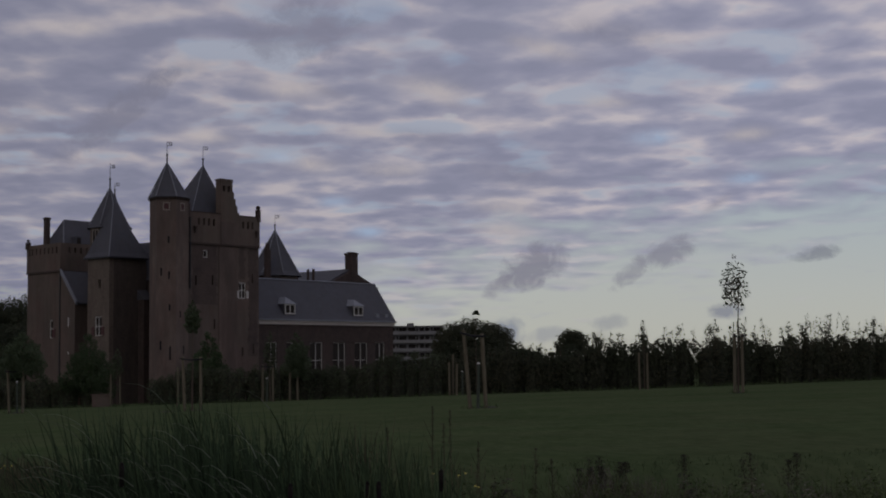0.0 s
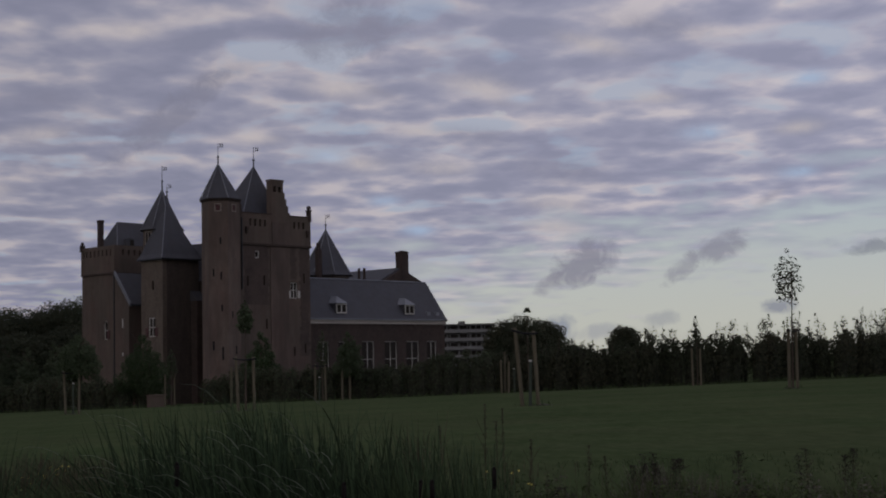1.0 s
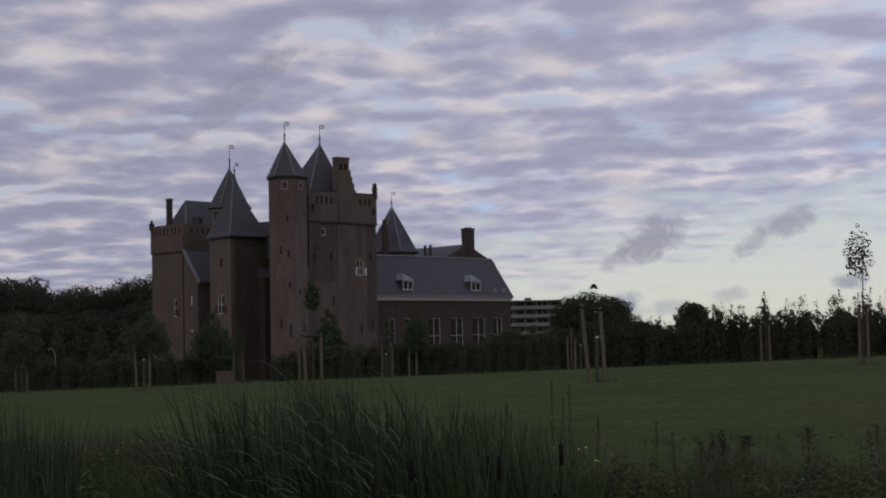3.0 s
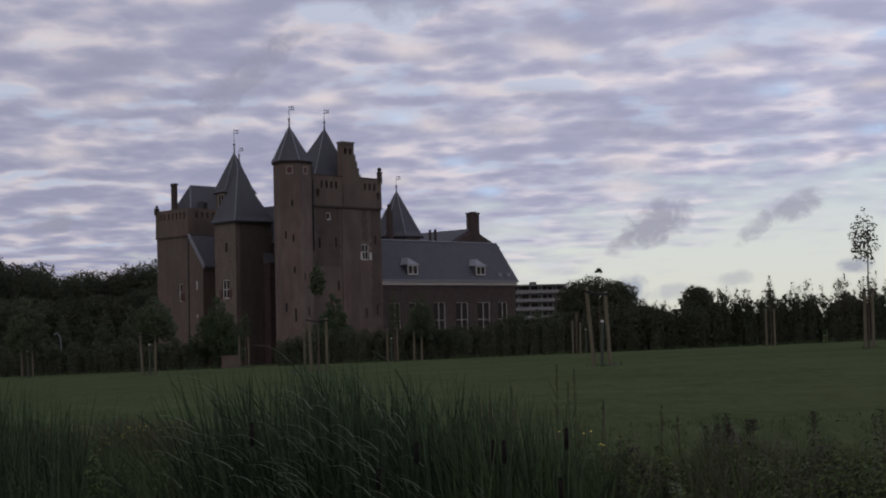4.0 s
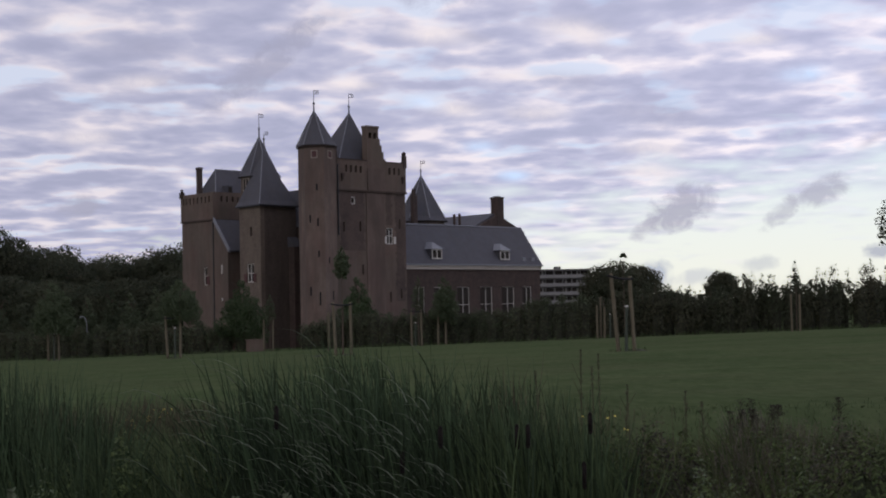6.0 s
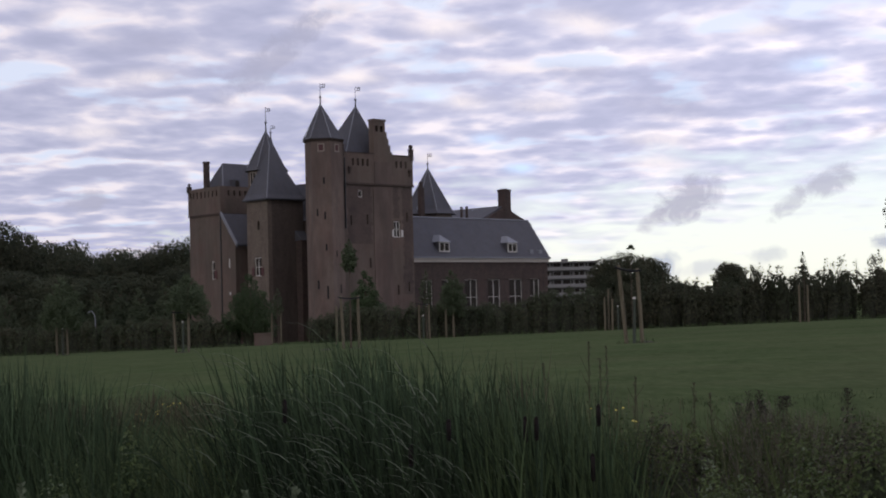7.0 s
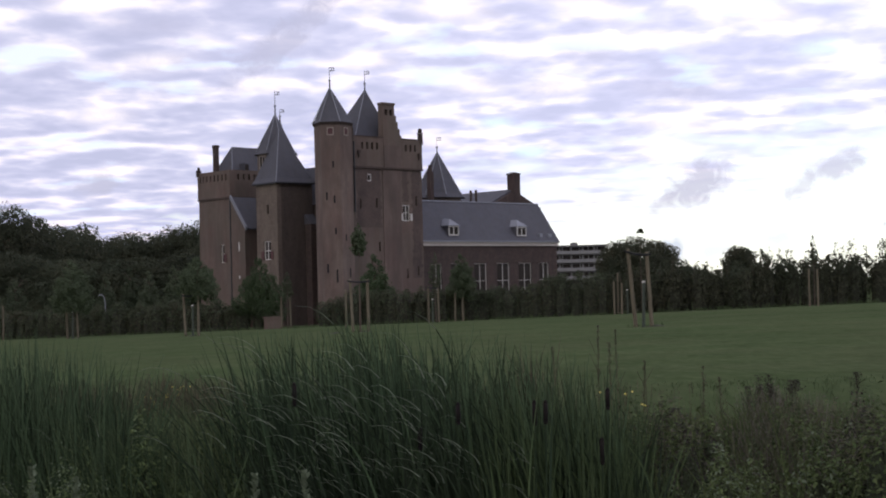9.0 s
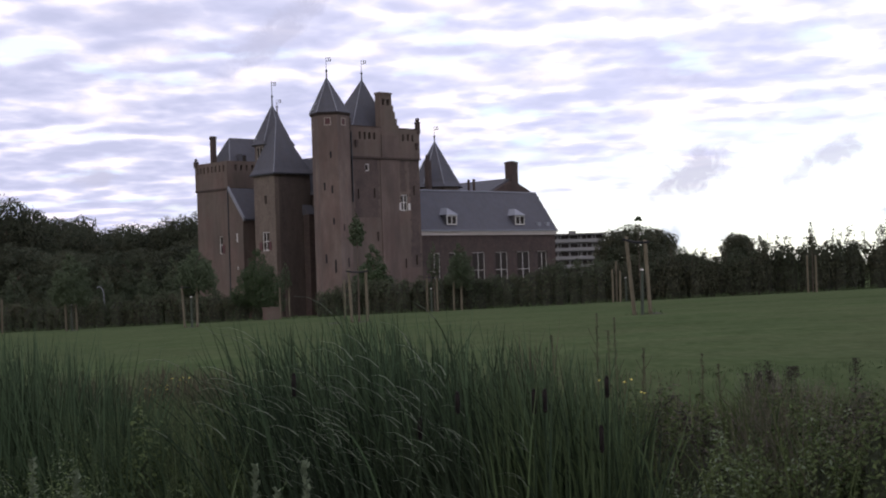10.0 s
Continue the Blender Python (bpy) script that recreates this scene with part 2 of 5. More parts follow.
shutter_red = surface("red_shutter", (0.085, 0.036, 0.034), 0.6, [(5, 0.4, (0.06, 0.026, 0.025), ONE)])
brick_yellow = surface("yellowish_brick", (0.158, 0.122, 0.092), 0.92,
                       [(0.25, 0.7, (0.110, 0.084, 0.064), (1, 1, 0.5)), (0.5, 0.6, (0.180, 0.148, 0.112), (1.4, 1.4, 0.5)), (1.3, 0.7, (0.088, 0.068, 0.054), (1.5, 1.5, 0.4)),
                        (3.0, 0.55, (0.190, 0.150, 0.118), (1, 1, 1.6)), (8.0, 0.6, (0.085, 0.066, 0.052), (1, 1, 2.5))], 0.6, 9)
# mottled weathered brick, darkened overall for a face turned from the light
brick_shaded_side = surface("weathered_shaded_brick", (0.100, 0.078, 0.062), 0.92,
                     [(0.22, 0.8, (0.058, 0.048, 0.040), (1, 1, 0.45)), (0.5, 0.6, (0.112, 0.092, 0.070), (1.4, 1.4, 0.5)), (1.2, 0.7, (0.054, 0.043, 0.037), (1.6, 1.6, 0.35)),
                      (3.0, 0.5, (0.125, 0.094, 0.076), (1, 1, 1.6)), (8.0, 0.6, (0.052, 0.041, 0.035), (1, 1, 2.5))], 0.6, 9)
dark = surface("dark_room", (0.012, 0.011, 0.011), 0.9)
glass = surface("window_glass", (0.030, 0.025, 0.020), 0.15)
glass.node_tree.nodes["Principled BSDF"].inputs["Specular IOR Level"].default_value = 0.06
wood = surface("stake_wood", (0.115, 0.097, 0.062), 0.85, [(6, 0.5, (0.085, 0.070, 0.046), (4, 4, 0.6)), (1.0, 0.4, (0.19, 0.165, 0.112), ONE)], 0.3, 40, per_object=0.15)
post_green = surface("weathered_post", (0.048, 0.058, 0.042), 0.9, [(8, 0.4, (0.075, 0.08, 0.06), ONE)])
bark = surface("bark", (0.10, 0.075, 0.055), 0.9, [(8, 0.5, (0.06, 0.045, 0.035), (3, 3, 0.5))], 0.5, 30)
earth = surface("dug_earth", (0.035, 0.030, 0.022), 0.95, [(6, 0.5, (0.05, 0.055, 0.03), ONE)], 0.8, 30)
strap_black = surface("rubber_strap", (0.02, 0.02, 0.02), 0.7)
concrete = surface("grey_concrete", (0.175, 0.168, 0.156), 0.85, [(0.3, 0.5, (0.13, 0.125, 0.118), ONE)])
panel = surface("pale_panel", (0.200, 0.193, 0.182), 0.7, [(0.3, 0.5, (0.15, 0.145, 0.138), ONE)])


def leafy(name, base, other, island=0.35, patch=0.6, single=0.0):
    m = surface(name, base, 0.75, [(patch, 0.75, other, ONE)], per_island=island, per_object=single)
    p = m.node_tree.nodes["Principled BSDF"]
    p.inputs["Specular IOR Level"].default_value = 0.12
    # light also comes through the leaves
    t = m.node_tree
    thin, both = t.nodes.new("ShaderNodeBsdfTranslucent"), t.nodes.new("ShaderNodeMixShader")
    link(t, p.inputs["Base Color"].links[0].from_socket, thin.inputs["Color"])
    both.inputs[0].default_value = 0.35
    link(t, p.outputs[0], both.inputs[1])
    link(t, thin.outputs[0], both.inputs[2])
    link(t, both.outputs[0], t.nodes["Material Output"].inputs["Surface"])
    return m


leaf_dark = leafy("hedge_leaf", (0.056, 0.066, 0.038), (0.086, 0.077, 0.048), 0.12, 0.55)
leaf_wood = leafy("woodland_leaf", (0.048, 0.060, 0.037), (0.076, 0.078, 0.046), 0.12, 0.3, 0.25)
leaf_young = leafy("young_leaf", (0.078, 0.102, 0.054), (0.098, 0.124, 0.068), 0.14)
leaf_mid = leafy("small_tree_leaf", (0.070, 0.088, 0.050), (0.098, 0.114, 0.064), 0.12, 0.6, 0.2)
leaf_bush = leafy("bush_leaf", (0.060, 0.088, 0.038), (0.042, 0.062, 0.030), 0.16)
# dark tone for the unlit inside of hedges; also some leaves of sparse crowns
leaf_shade = surface("shade_dark_growth", (0.042, 0.045, 0.028), 0.95, [(3, 0.6, (0.018, 0.018, 0.012), ONE)], 1.0, 14)
reed_leaf = leafy("reed_leaf", (0.040, 0.063, 0.032), (0.070, 0.098, 0.048), 0.6, 1.6)
reed_dry = leafy("dry_stalk", (0.088, 0.080, 0.050), (0.058, 0.054, 0.034), 0.4)
# the reed green again, with the shade low in the bed put into its colour
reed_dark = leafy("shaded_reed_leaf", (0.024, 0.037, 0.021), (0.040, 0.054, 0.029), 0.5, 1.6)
reed_fresh = leafy("fresh_reed_leaf", (0.058, 0.084, 0.036), (0.082, 0.108, 0.048), 0.5, 1.6)
# for bent-over leaf ends: the skylight on them is put into the colour
reed_skylit = leafy("skylit_reed_tip", (0.210, 0.235, 0.170), (0.140, 0.165, 0.115), 0.4, 2.0)
weed_leaf = leafy("weed_leaf", (0.044, 0.064, 0.025), (0.122, 0.146, 0.056), 0.3, 2.6)
weed_grey = leafy("grey_green_leaf", (0.165, 0.195, 0.125), (0.120, 0.150, 0.088), 0.2, 3.0)
dock_brown = leafy("withered_leaf", (0.118, 0.106, 0.070), (0.046, 0.046, 0.028), 0.3, 2.4)
weed_bright = leafy("fresh_weed_leaf", (0.078, 0.110, 0.040), (0.120, 0.150, 0.058), 0.25, 2.2)
# colour of the mounds' cores, darkened for the shade in gaps between leaves
weed_shade = surface("weed_inner_shade", (0.034, 0.042, 0.020), 0.95, [(6, 0.6, (0.018, 0.022, 0.012), ONE), (25, 0.5, (0.05, 0.058, 0.028), ONE)], 1.0, 40)
twig_grey = leafy("grey_twig", (0.150, 0.134, 0.108), (0.092, 0.082, 0.066), 0.35, 2.0)
bank_soil = surface("bank_soil", (0.026, 0.030, 0.016), 1.0, [(1.5, 0.6, (0.040, 0.046, 0.022), ONE), (9, 0.5, (0.012, 0.012, 0.008), ONE)], 0.8, 20)
dock_seed = leafy("dock_seed", (0.036, 0.031, 0.023), (0.028, 0.025, 0.019), 0.2, 3)
flower = surface("yellow_petal", (0.60, 0.50, 0.10), 0.6)
bulrush_brown = surface("bulrush_brown", (0.008, 0.006, 0.005), 0.95, [(60, 0.5, (0.018, 0.012, 0.008), ONE)], 0.3, 200)
lawn_mat = surface("mown_grass", (0.052, 0.079, 0.033), 1.0,
                   [(0.04, 0.8, (0.095, 0.120, 0.055), (0.7, 1, 1)), (0.14, 0.8, (0.036, 0.058, 0.024), (0.6, 0.8, 1)),
                    (0.45, 0.6, (0.084, 0.104, 0.046), (0.7, 1, 1)), (1.3, 0.6, (0.034, 0.054, 0.021), (0.8, 0.6, 1)), (0.3, 0.4, (0.092, 0.090, 0.050), (1, 0.8, 1)),
                    (5.0, 0.4, (0.100, 0.122, 0.058), (1, 0.35, 1)), (11.0, 0.35, (0.030, 0.046, 0.020), (1, 0.3, 1))], 1.0, 10)
lawn_mat.node_tree.nodes["Principled BSDF"].inputs["Specular IOR Level"].default_value = 0.0
bank_grass = leafy("bank_grass_leaf", (0.068, 0.098, 0.046), (0.122, 0.144, 0.070), 0.45, 1.8)
grass_blade = leafy("grass_blade", (0.066, 0.094, 0.040), (0.084, 0.108, 0.052), 0.25)


# ---- building blocks ----
def part(name, bm, material, parent, label="", smooth=False):
    me = bpy.data.meshes.new(name)
    if smooth:
        for fc in bm.faces:
            fc.smooth = True
    bm.to_mesh(me)
    bm.free()
    me.materials.append(material)
    ob = new(name, me)
    if parent is not None:
        ob.parent = parent
    return tagged(ob, label)


def thing(name, m, label, category, group="", kind=""):
    ob = new(name)
    ob.matrix_world = m
    ob.empty_display_size = 0.3
    return tagged(ob, label, category, group, kind)


def box(bm, x0, x1, y0, y1, z0, z1, m=None):
    vs = [bm.verts.new((x, y, z)) for z in (z0, z1) for y in (y0, y1) for x in (x0, x1)]
    for q in ((0, 2, 3, 1), (4, 5, 7, 6), (0, 1, 5, 4), (2, 6, 7, 3), (0, 4, 6, 2), (1, 3, 7, 5)):
        bm.faces.new([vs[i] for i in q])
    if m is not None:
        bmesh.ops.transform(bm, matrix=m, verts=vs)
    return vs


def boxes(*rows):
    bm = bmesh.new()
    for r in rows:
        box(bm, *r)
    return bm


def slab(bm, axis, at, thick, u0, u1, z0, z1, holes=()):
    """An upright slab whose outer face lies at `at` and which reaches `thick` behind it, pierced by holes (u0, u1, z0, z1)."""
    us = sorted({u for u in (u0, u1, *[h[0] for h in holes], *[h[1] for h in holes]) if u0 <= u <= u1})
    zs = sorted({z for z in (z0, z1, *[h[2] for h in holes], *[h[3] for h in holes]) if z0 <= z <= z1})
    made = {}

    def v(i, k, back):
        if (i, k, back) not in made:
            d = at + thick * back
            made[i, k, back] = bm.verts.new((us[i], d, zs[k]) if axis == "b" else (d, us[i], zs[k]))
        return made[i, k, back]

    def full(i, k):
        if not (0 <= i < len(us) - 1 and 0 <= k < len(zs) - 1):
            return False
        uc, zc = (us[i] + us[i + 1]) / 2, (zs[k] + zs[k + 1]) / 2
        return not any(h[0] < uc < h[1] and h[2] < zc < h[3] for h in holes)

    for i in range(len(us) - 1):
        for k in range(len(zs) - 1):
            if not full(i, k):
                continue
            c = [(i, k), (i + 1, k), (i + 1, k + 1), (i, k + 1)]
            bm.faces.new([v(*p, 0) for p in c])
            bm.faces.new([v(*p, 1) for p in reversed(c)])
            for n, (p, q) in zip(((i, k - 1), (i + 1, k), (i, k + 1), (i - 1, k)), zip(c, c[1:] + c[:1])):
                if not full(*n):
                    bm.faces.new((v(*p, 0), v(*p, 1), v(*q, 1), v(*q, 0)))


def _cell(bm, axis, at, thick, ua, ub, za, zb):
    if axis == "b":
        box(bm, ua, ub, at, at + thick, za, zb)
    else:
        box(bm, at, at + thick, ua, ub, za, zb)


def prism(bm, sides, r, cx, cy, z0, z1, turn=0.0, r1=None):
    r1 = r if r1 is None else r1
    lo = [bm.verts.new((cx + r * math.cos(turn + i * math.tau / sides), cy + r * math.sin(turn + i * math.tau / sides), z0)) for i in range(sides)]
    if r1 == 0:
        tip = bm.verts.new((cx, cy, z1))
        for i in range(sides):
            bm.faces.new((lo[i], lo[(i + 1) % sides], tip))
    else:
        hi = [bm.verts.new((cx + r1 * math.cos(turn + i * math.tau / sides), cy + r1 * math.sin(turn + i * math.tau / sides), z1)) for i in range(sides)]
        for i in range(sides):
            j = (i + 1) % sides
            bm.faces.new((lo[i], lo[j], hi[j], hi[i]))
        bm.faces.new(hi)
    bm.faces.new(lo[::-1])


def bar(bm, p, q, r0, r1=None, sides=6):
    p, q = Vector(p), Vector(q)
    r1 = r0 if r1 is None else r1
    d = (q - p).normalized()
    u = d.orthogonal().normalized()
    v = d.cross(u)
    ring = lambda c, r: [bm.verts.new(c + (u * math.cos(k * math.tau / sides) + v * math.sin(k * math.tau / sides)) * r) for k in range(sides)]
    a, b = ring(p, r0), ring(q, max(r1, 1e-4))
    for k in range(sides):
        bm.faces.new((a[k], a[(k + 1) % sides], b[(k + 1) % sides], b[k]))
    bm.faces.new(a[::-1])
    bm.faces.new(b)


def solid(bm, corners, faces):
    vs = [bm.verts.new(c) for c in corners]
    for q in faces:
        bm.faces.new([vs[i] for i in q])


def ball(bm, c, r, seg=10, ring=6):
    bmesh.ops.create_uvsphere(bm, u_segments=seg, v_segments=ring, radius=r, matrix=Matrix.Translation(c))


# ---- ground: one sheet, from the bank of the ditch over the lawn to the horizon ----
def ease(x):
    x = min(1.0, max(0.0, x))
    return x * x * (3 - 2 * x)


def ground_z(x, y):
    xc = max(-70.0, min(70.0, x))
    lawn = 0.90 + 0.0175 * xc - 0.0153 * max(-10.0, min(y, 100.0))
    lawn += (-2.2 - lawn) * ease((y - 92 - 0.12 * abs(x)) / 10)
    dip = -1.0 + 0.12 * math.sin(x * 0.9)
    if y < 3.5:
        near = 0.0
    elif y < 6.5:
        near = dip * ease((y - 3.5) / 2.5)
    else:
        near = dip
    edge = 10.2 + 0.35 * math.sin(x * 0.55) + 0.2 * math.sin(x * 1.7)
    return near + (lawn - near) * ease((y - edge + 2.2) / 2.6)


def build_ground():
    xs = [-3000, -1200, -500, -250, -150] + [-100 + 4 * i for i in range(14)] + [-44 + 1.1 * i for i in range(81)] + [48 + 4 * i for i in range(14)] + [150, 250, 500, 1200, 3000]
    ys = [-3000, -800, -200, -60, -20, -8, -2, 1.5] + [3 + 0.35 * i for i in range(34)] + [15.5 + 1.5 * i for i in range(66)] + [120, 140, 180, 260, 500, 1200, 3000, 4500]
    verts = [(x, y, ground_z(x, y)) for y in ys for x in xs]
    w = len(xs)
    faces = [(j * w + i, j * w + i + 1, (j + 1) * w + i + 1, (j + 1) * w + i) for j in range(len(ys) - 1) for i in range(w - 1)]
    me = bpy.data.meshes.new("ground")
    me.from_pydata(verts, [], faces)
    me.polygons.foreach_set("use_smooth", [True] * len(faces))
    me.materials.append(lawn_mat)
    me.materials.append(bank_soil)
    mid = [(xs[i] + xs[i + 1], ys[j] + ys[j + 1]) for j in range(len(ys) - 1) for i in range(w - 1)]
    me.polygons.foreach_set("material_index", [1 if 6.0 < y / 2 < 9.3 + 0.2 * math.sin(x * 0.9) else 0 for x, y in mid])
    return tagged(new("ground", me), "mown green lawn sloping down to a ditch bank", "ground", kind="structure")


build_ground()

# ---- the castle: all in its own frame, a along the front that runs off to the right, b along the other ----
KX, KY, CASTLE_TURN = -8.56, 130.0, 43.5
LOW = -2.7


def castle_thing(name, label, category, a=0.0, b=0.0, group=""):
    ob = thing(name, pose(KX, KY, 0, 0, 0, CASTLE_TURN) @ pose(a, b, LOW), label, category, group)
    ob["a0"], ob["b0"] = a, b
    return ob


def cpart(name, bm, material, parent, label="", smooth=False):
    """A part given in castle coordinates, under a thing or one of its parts."""
    top = parent if parent.parent is None else parent.parent
    bmesh.ops.translate(bm, vec=(-top["a0"], -top["b0"], -LOW), verts=bm.verts)
    bmesh.ops.recalc_face_normals(bm, faces=bm.faces)
    return part(name, bm, material, parent, label, smooth)


def window(owner, axis, at, u0, u1, z0, z1, mullions=1, transom=None, bar_w=0.09, label=""):
    """A white window with glass, set into a hole of a wall; returns it."""
    bm = bmesh.new()
    d0, d1 = 0.06, 0.16

    def piece(ua, ub, za, zb, p=d0, q=d1):
        _cell(bm, axis, at + p, q - p, ua, ub, za, zb)

    piece(u0, u0 + bar_w, z0, z1)
    piece(u1 - bar_w, u1, z0, z1)
    piece(u0 + bar_w, u1 - bar_w, z0, z0 + bar_w)
    piece(u0 + bar_w, u1 - bar_w, z1 - bar_w, z1)
    us = [u0 + bar_w + (u1 - u0 - 2 * bar_w) * k / (mullions + 1) for k in range(1, mullions + 1)]
    for u in us:
        piece(u - bar_w * 0.45, u + bar_w * 0.45, z0 + bar_w, z1 - bar_w, d0 + 0.01)
    if transom:
        for ua, ub in zip([u0 + bar_w] + [u + bar_w * 0.45 for u in us], [u - bar_w * 0.45 for u in us] + [u1 - bar_w]):
            piece(ua, ub, transom - bar_w * 0.45, transom + bar_w * 0.45, d0 + 0.02)
    w = cpart("window", bm, white, owner, label)
    edges = [u0] + us + [u1]
    zs = [z0, transom, z1] if transom else [z0, z1]
    for ua, ub in zip(edges, edges[1:]):
        for za, zb in zip(zs, zs[1:]):
            bm = bmesh.new()
            _cell(bm, axis, at + 0.115, 0.02, ua + 0.03, ub - 0.03, za + 0.03, zb - 0.03)
            cpart("pane", bm, glass, w)
    return w


def vane(owner, a, b, z, high, flag=0.45):
    bm = bmesh.new()
    bar(bm, (a, b, z - 0.25), (a, b, z + high * 0.3), 0.09, 0.06)
    ball(bm, (a, b, z + high * 0.34), 0.12, 8, 5)
    bar(bm, (a, b, z + high * 0.3), (a, b, z + high), 0.035, 0.025)
    w = cpart("finial", bm, iron, owner, "dark iron spike on the roof's tip")
    bm = bmesh.new()
    z1 = z + high * 0.80
    # the flag flies to the right of the view
    ca, cb = 0.7254, -0.6884
    for h0, h1, s0, s1 in ((0.0, 0.05, 0.0, 1.0), (0.30, 0.35, 0.0, 1.0), (0.05, 0.30, 0.45, 0.6), (0.05, 0.30, 0.85, 1.0)):
        vs = [(a + ca * flag * s, b + cb * flag * s, z1 + h) for s, h in ((s0, h0), (s1, h0), (s1, h1), (s0, h1))]
        solid(bm, vs + [(p[0] + 0.02, p[1] + 0.02, p[2]) for p in vs], [(0, 1, 2, 3), (7, 6, 5, 4), (0, 4, 5, 1), (1, 5, 6, 2), (2, 6, 7, 3), (3, 7, 4, 0)])
    cpart("weathervane", bm, iron, w)


def hip_strip(owner, p, q, r=0.05):
    bm = bmesh.new()
    bar(bm, p, q, r, r * 0.8, 5)
    cpart("hip_capping", bm, lead, owner, "pale lead strip along the roof's hip")


def roof_part(owner, corners, faces, name="roof", material=None):
    bm = bmesh.new()
    solid(bm, corners, faces)
    return cpart(name, bm, material or slate, owner)


def ragged_patch(u0, u1, z0, z1, seed, holes, at=-0.004):
    """Courses of newer or dirtier brick in a wall, each running to its own length, round the wall's openings."""
    rand = random.Random(seed)
    bm = bmesh.new()
    z, notches = z0, []
    while z < z1:
        top = min(z1, z + rand.choice((0.14, 0.21, 0.35)))
        notches += [(u0, u0 + rand.uniform(0.02, 0.3), z, top), (u1 - rand.uniform(0.02, 0.3), u1, z, top)]
        z = top
    slab(bm, "b", at, 0.003, u0, u1, z0, z1, list(holes) + notches)
    return bm


def build_keep():
    k = castle_thing("castle_keep", "tall red-brown brick keep with battlements and slate spire", "castle tower", 4.2, 4.5)
    a0, a1, d = -0.65, 9.0, 9.0
    win = (6.45, 7.35, 8.05, 9.6)
    low = (2.1, 2.65, 11.75, 12.45)
    loops = [(u - 0.1, u + 0.1, z - 0.45, z + 0.45) for u, z in ((1.2, 9.6), (3.2, 9.7), (3.45, 5.6), (6.9, 3.0), (8.3, 3.3), (8.2, 10.0))]
    bm = bmesh.new()
    slab(bm, "b", 0, 0.5, a0, a1, LOW, 12.95, [win, low] + loops)
    cpart("wall", bm, brick, k)
    bm = boxes((a0, a1, 0.502, 3.0, LOW, 14.6))
    cpart("inner_wall", bm, brick, k)
    bm = boxes((3.0, a1, 3.002, d, LOW, 14.6))
    cpart("rear_wall", bm, brick, k)
    bm = boxes((3.95, 6.2, -0.08, -0.002, LOW, 12.85))
    cpart("chimney_breast", bm, brick_pale, k, "paler brick chimney breast running up the wall")
    bm = boxes((4.12, 6.3, -0.17, -0.102, 13.122, 15.198))
    cpart("upper_breast", bm, brick_pale, k, "paler brick breast on the parapet below the gable")
    for u0, u1, z0, z1, sd in ((7.5, 8.98, 2.6, 12.9, 1), (6.3, 7.4, 9.9, 12.9, 2), (0.6, 3.9, 7.4, 12.92, 3)):
        cpart("mended_patch", ragged_patch(u0, u1, z0, z1, sd, [win, low] + loops), brick_soot, k, "patch of darker stained brick with a ragged edge")
    bm = boxes((a0 - 0.1, a1 + 0.12, -0.16, 3.1, 12.95, 13.12))
    cpart("string_course", bm, brick_dark, k)
    slots = [(u - 0.13, u + 0.13, 14.75, 15.4) for u in (1.5, 2.1, 2.7, 3.3, 6.95, 7.55, 8.15)]
    bm = bmesh.new()
    slab(bm, "b", -0.10, 0.4, a0 - 0.05, a1 + 0.06, 13.12, 15.9, slots)
    cpart("parapet", bm, brick, k, "brick parapet pierced by narrow slots")
    bm = bmesh.new()
    slab(bm, "a", a1 - 0.34, 0.4, 0.302, d, 13.12, 15.9, [(u - 0.13, u + 0.13, 14.75, 15.4) for u in (1.5, 2.5, 3.5, 4.5, 5.5, 6.5, 7.5)])
    cpart("parapet", bm, brick, k)
    bm = bmesh.new()
    slab(bm, "a", a0 - 0.05, 0.4, 0.302, 3.0, 13.12, 15.9)
    cpart("parapet", bm, brick, k)
    for u0, u1 in ((a0 - 0.05, 4.1), (6.42, a1 - 0.32)):
        bm = boxes((u0, u1, -0.14, 0.34, 15.902, 15.99))
        cpart("coping", bm, brick_dark, k)
    # stepped gable with the chimney
    bm = bmesh.new()
    slab(bm, "b", -0.12, 0.72, 4.12, 5.58, 15.2, 19.1, [(4.35, 4.7, 18.1, 18.65), (4.95, 5.3, 18.1, 18.65)])
    for u0, u1, top in ((5.582, 5.78, 18.1), (5.782, 5.98, 17.5), (5.982, 6.2, 16.85), (6.202, 6.42, 16.2)):
        box(bm, u0, u1, -0.12, 0.78, 15.2, top)
    box(bm, 4.07, 5.64, -0.17, 0.65, 19.102, 19.3)
    cpart("stepped_gable", bm, brick, k, "stepped brick gable rising into a chimney")
    bm = boxes((4.2, 5.4, 0.3, 0.4, 18.0, 18.7))
    cpart("flue", bm, dark, k)
    for u in (a1 - 0.05, 0.2):
        bm = boxes((u - 0.18, u + 0.18, -0.18, 0.2, 15.5, 16.55), (u - 0.23, u + 0.23, -0.23, 0.25, 16.552, 16.64))
        ball(bm, (u, 0.01, 16.86), 0.23)
        cpart("pinnacle", bm, brick_dark, k, "brick corner pinnacle with a stone ball")
    base = [(0.9, 0.7, 14.6), (7.0, 0.7, 14.6), (7.0, 5.6, 14.6), (0.9, 5.6, 14.6), (4.38, 2.73, 20.85)]
    roof_part(k, base, [(0, 1, 4), (1, 2, 4), (2, 3, 4), (3, 0, 4), (3, 2, 1, 0)])
    for i in (0, 1, 3):
        hip_strip(k, base[i], base[4])
    vane(k, 4.38, 2.73, 20.8, 1.9)
    w = window(k, "b", 0.02, *win, mullions=1, transom=8.85, label="white cross window with two open lower shutters")
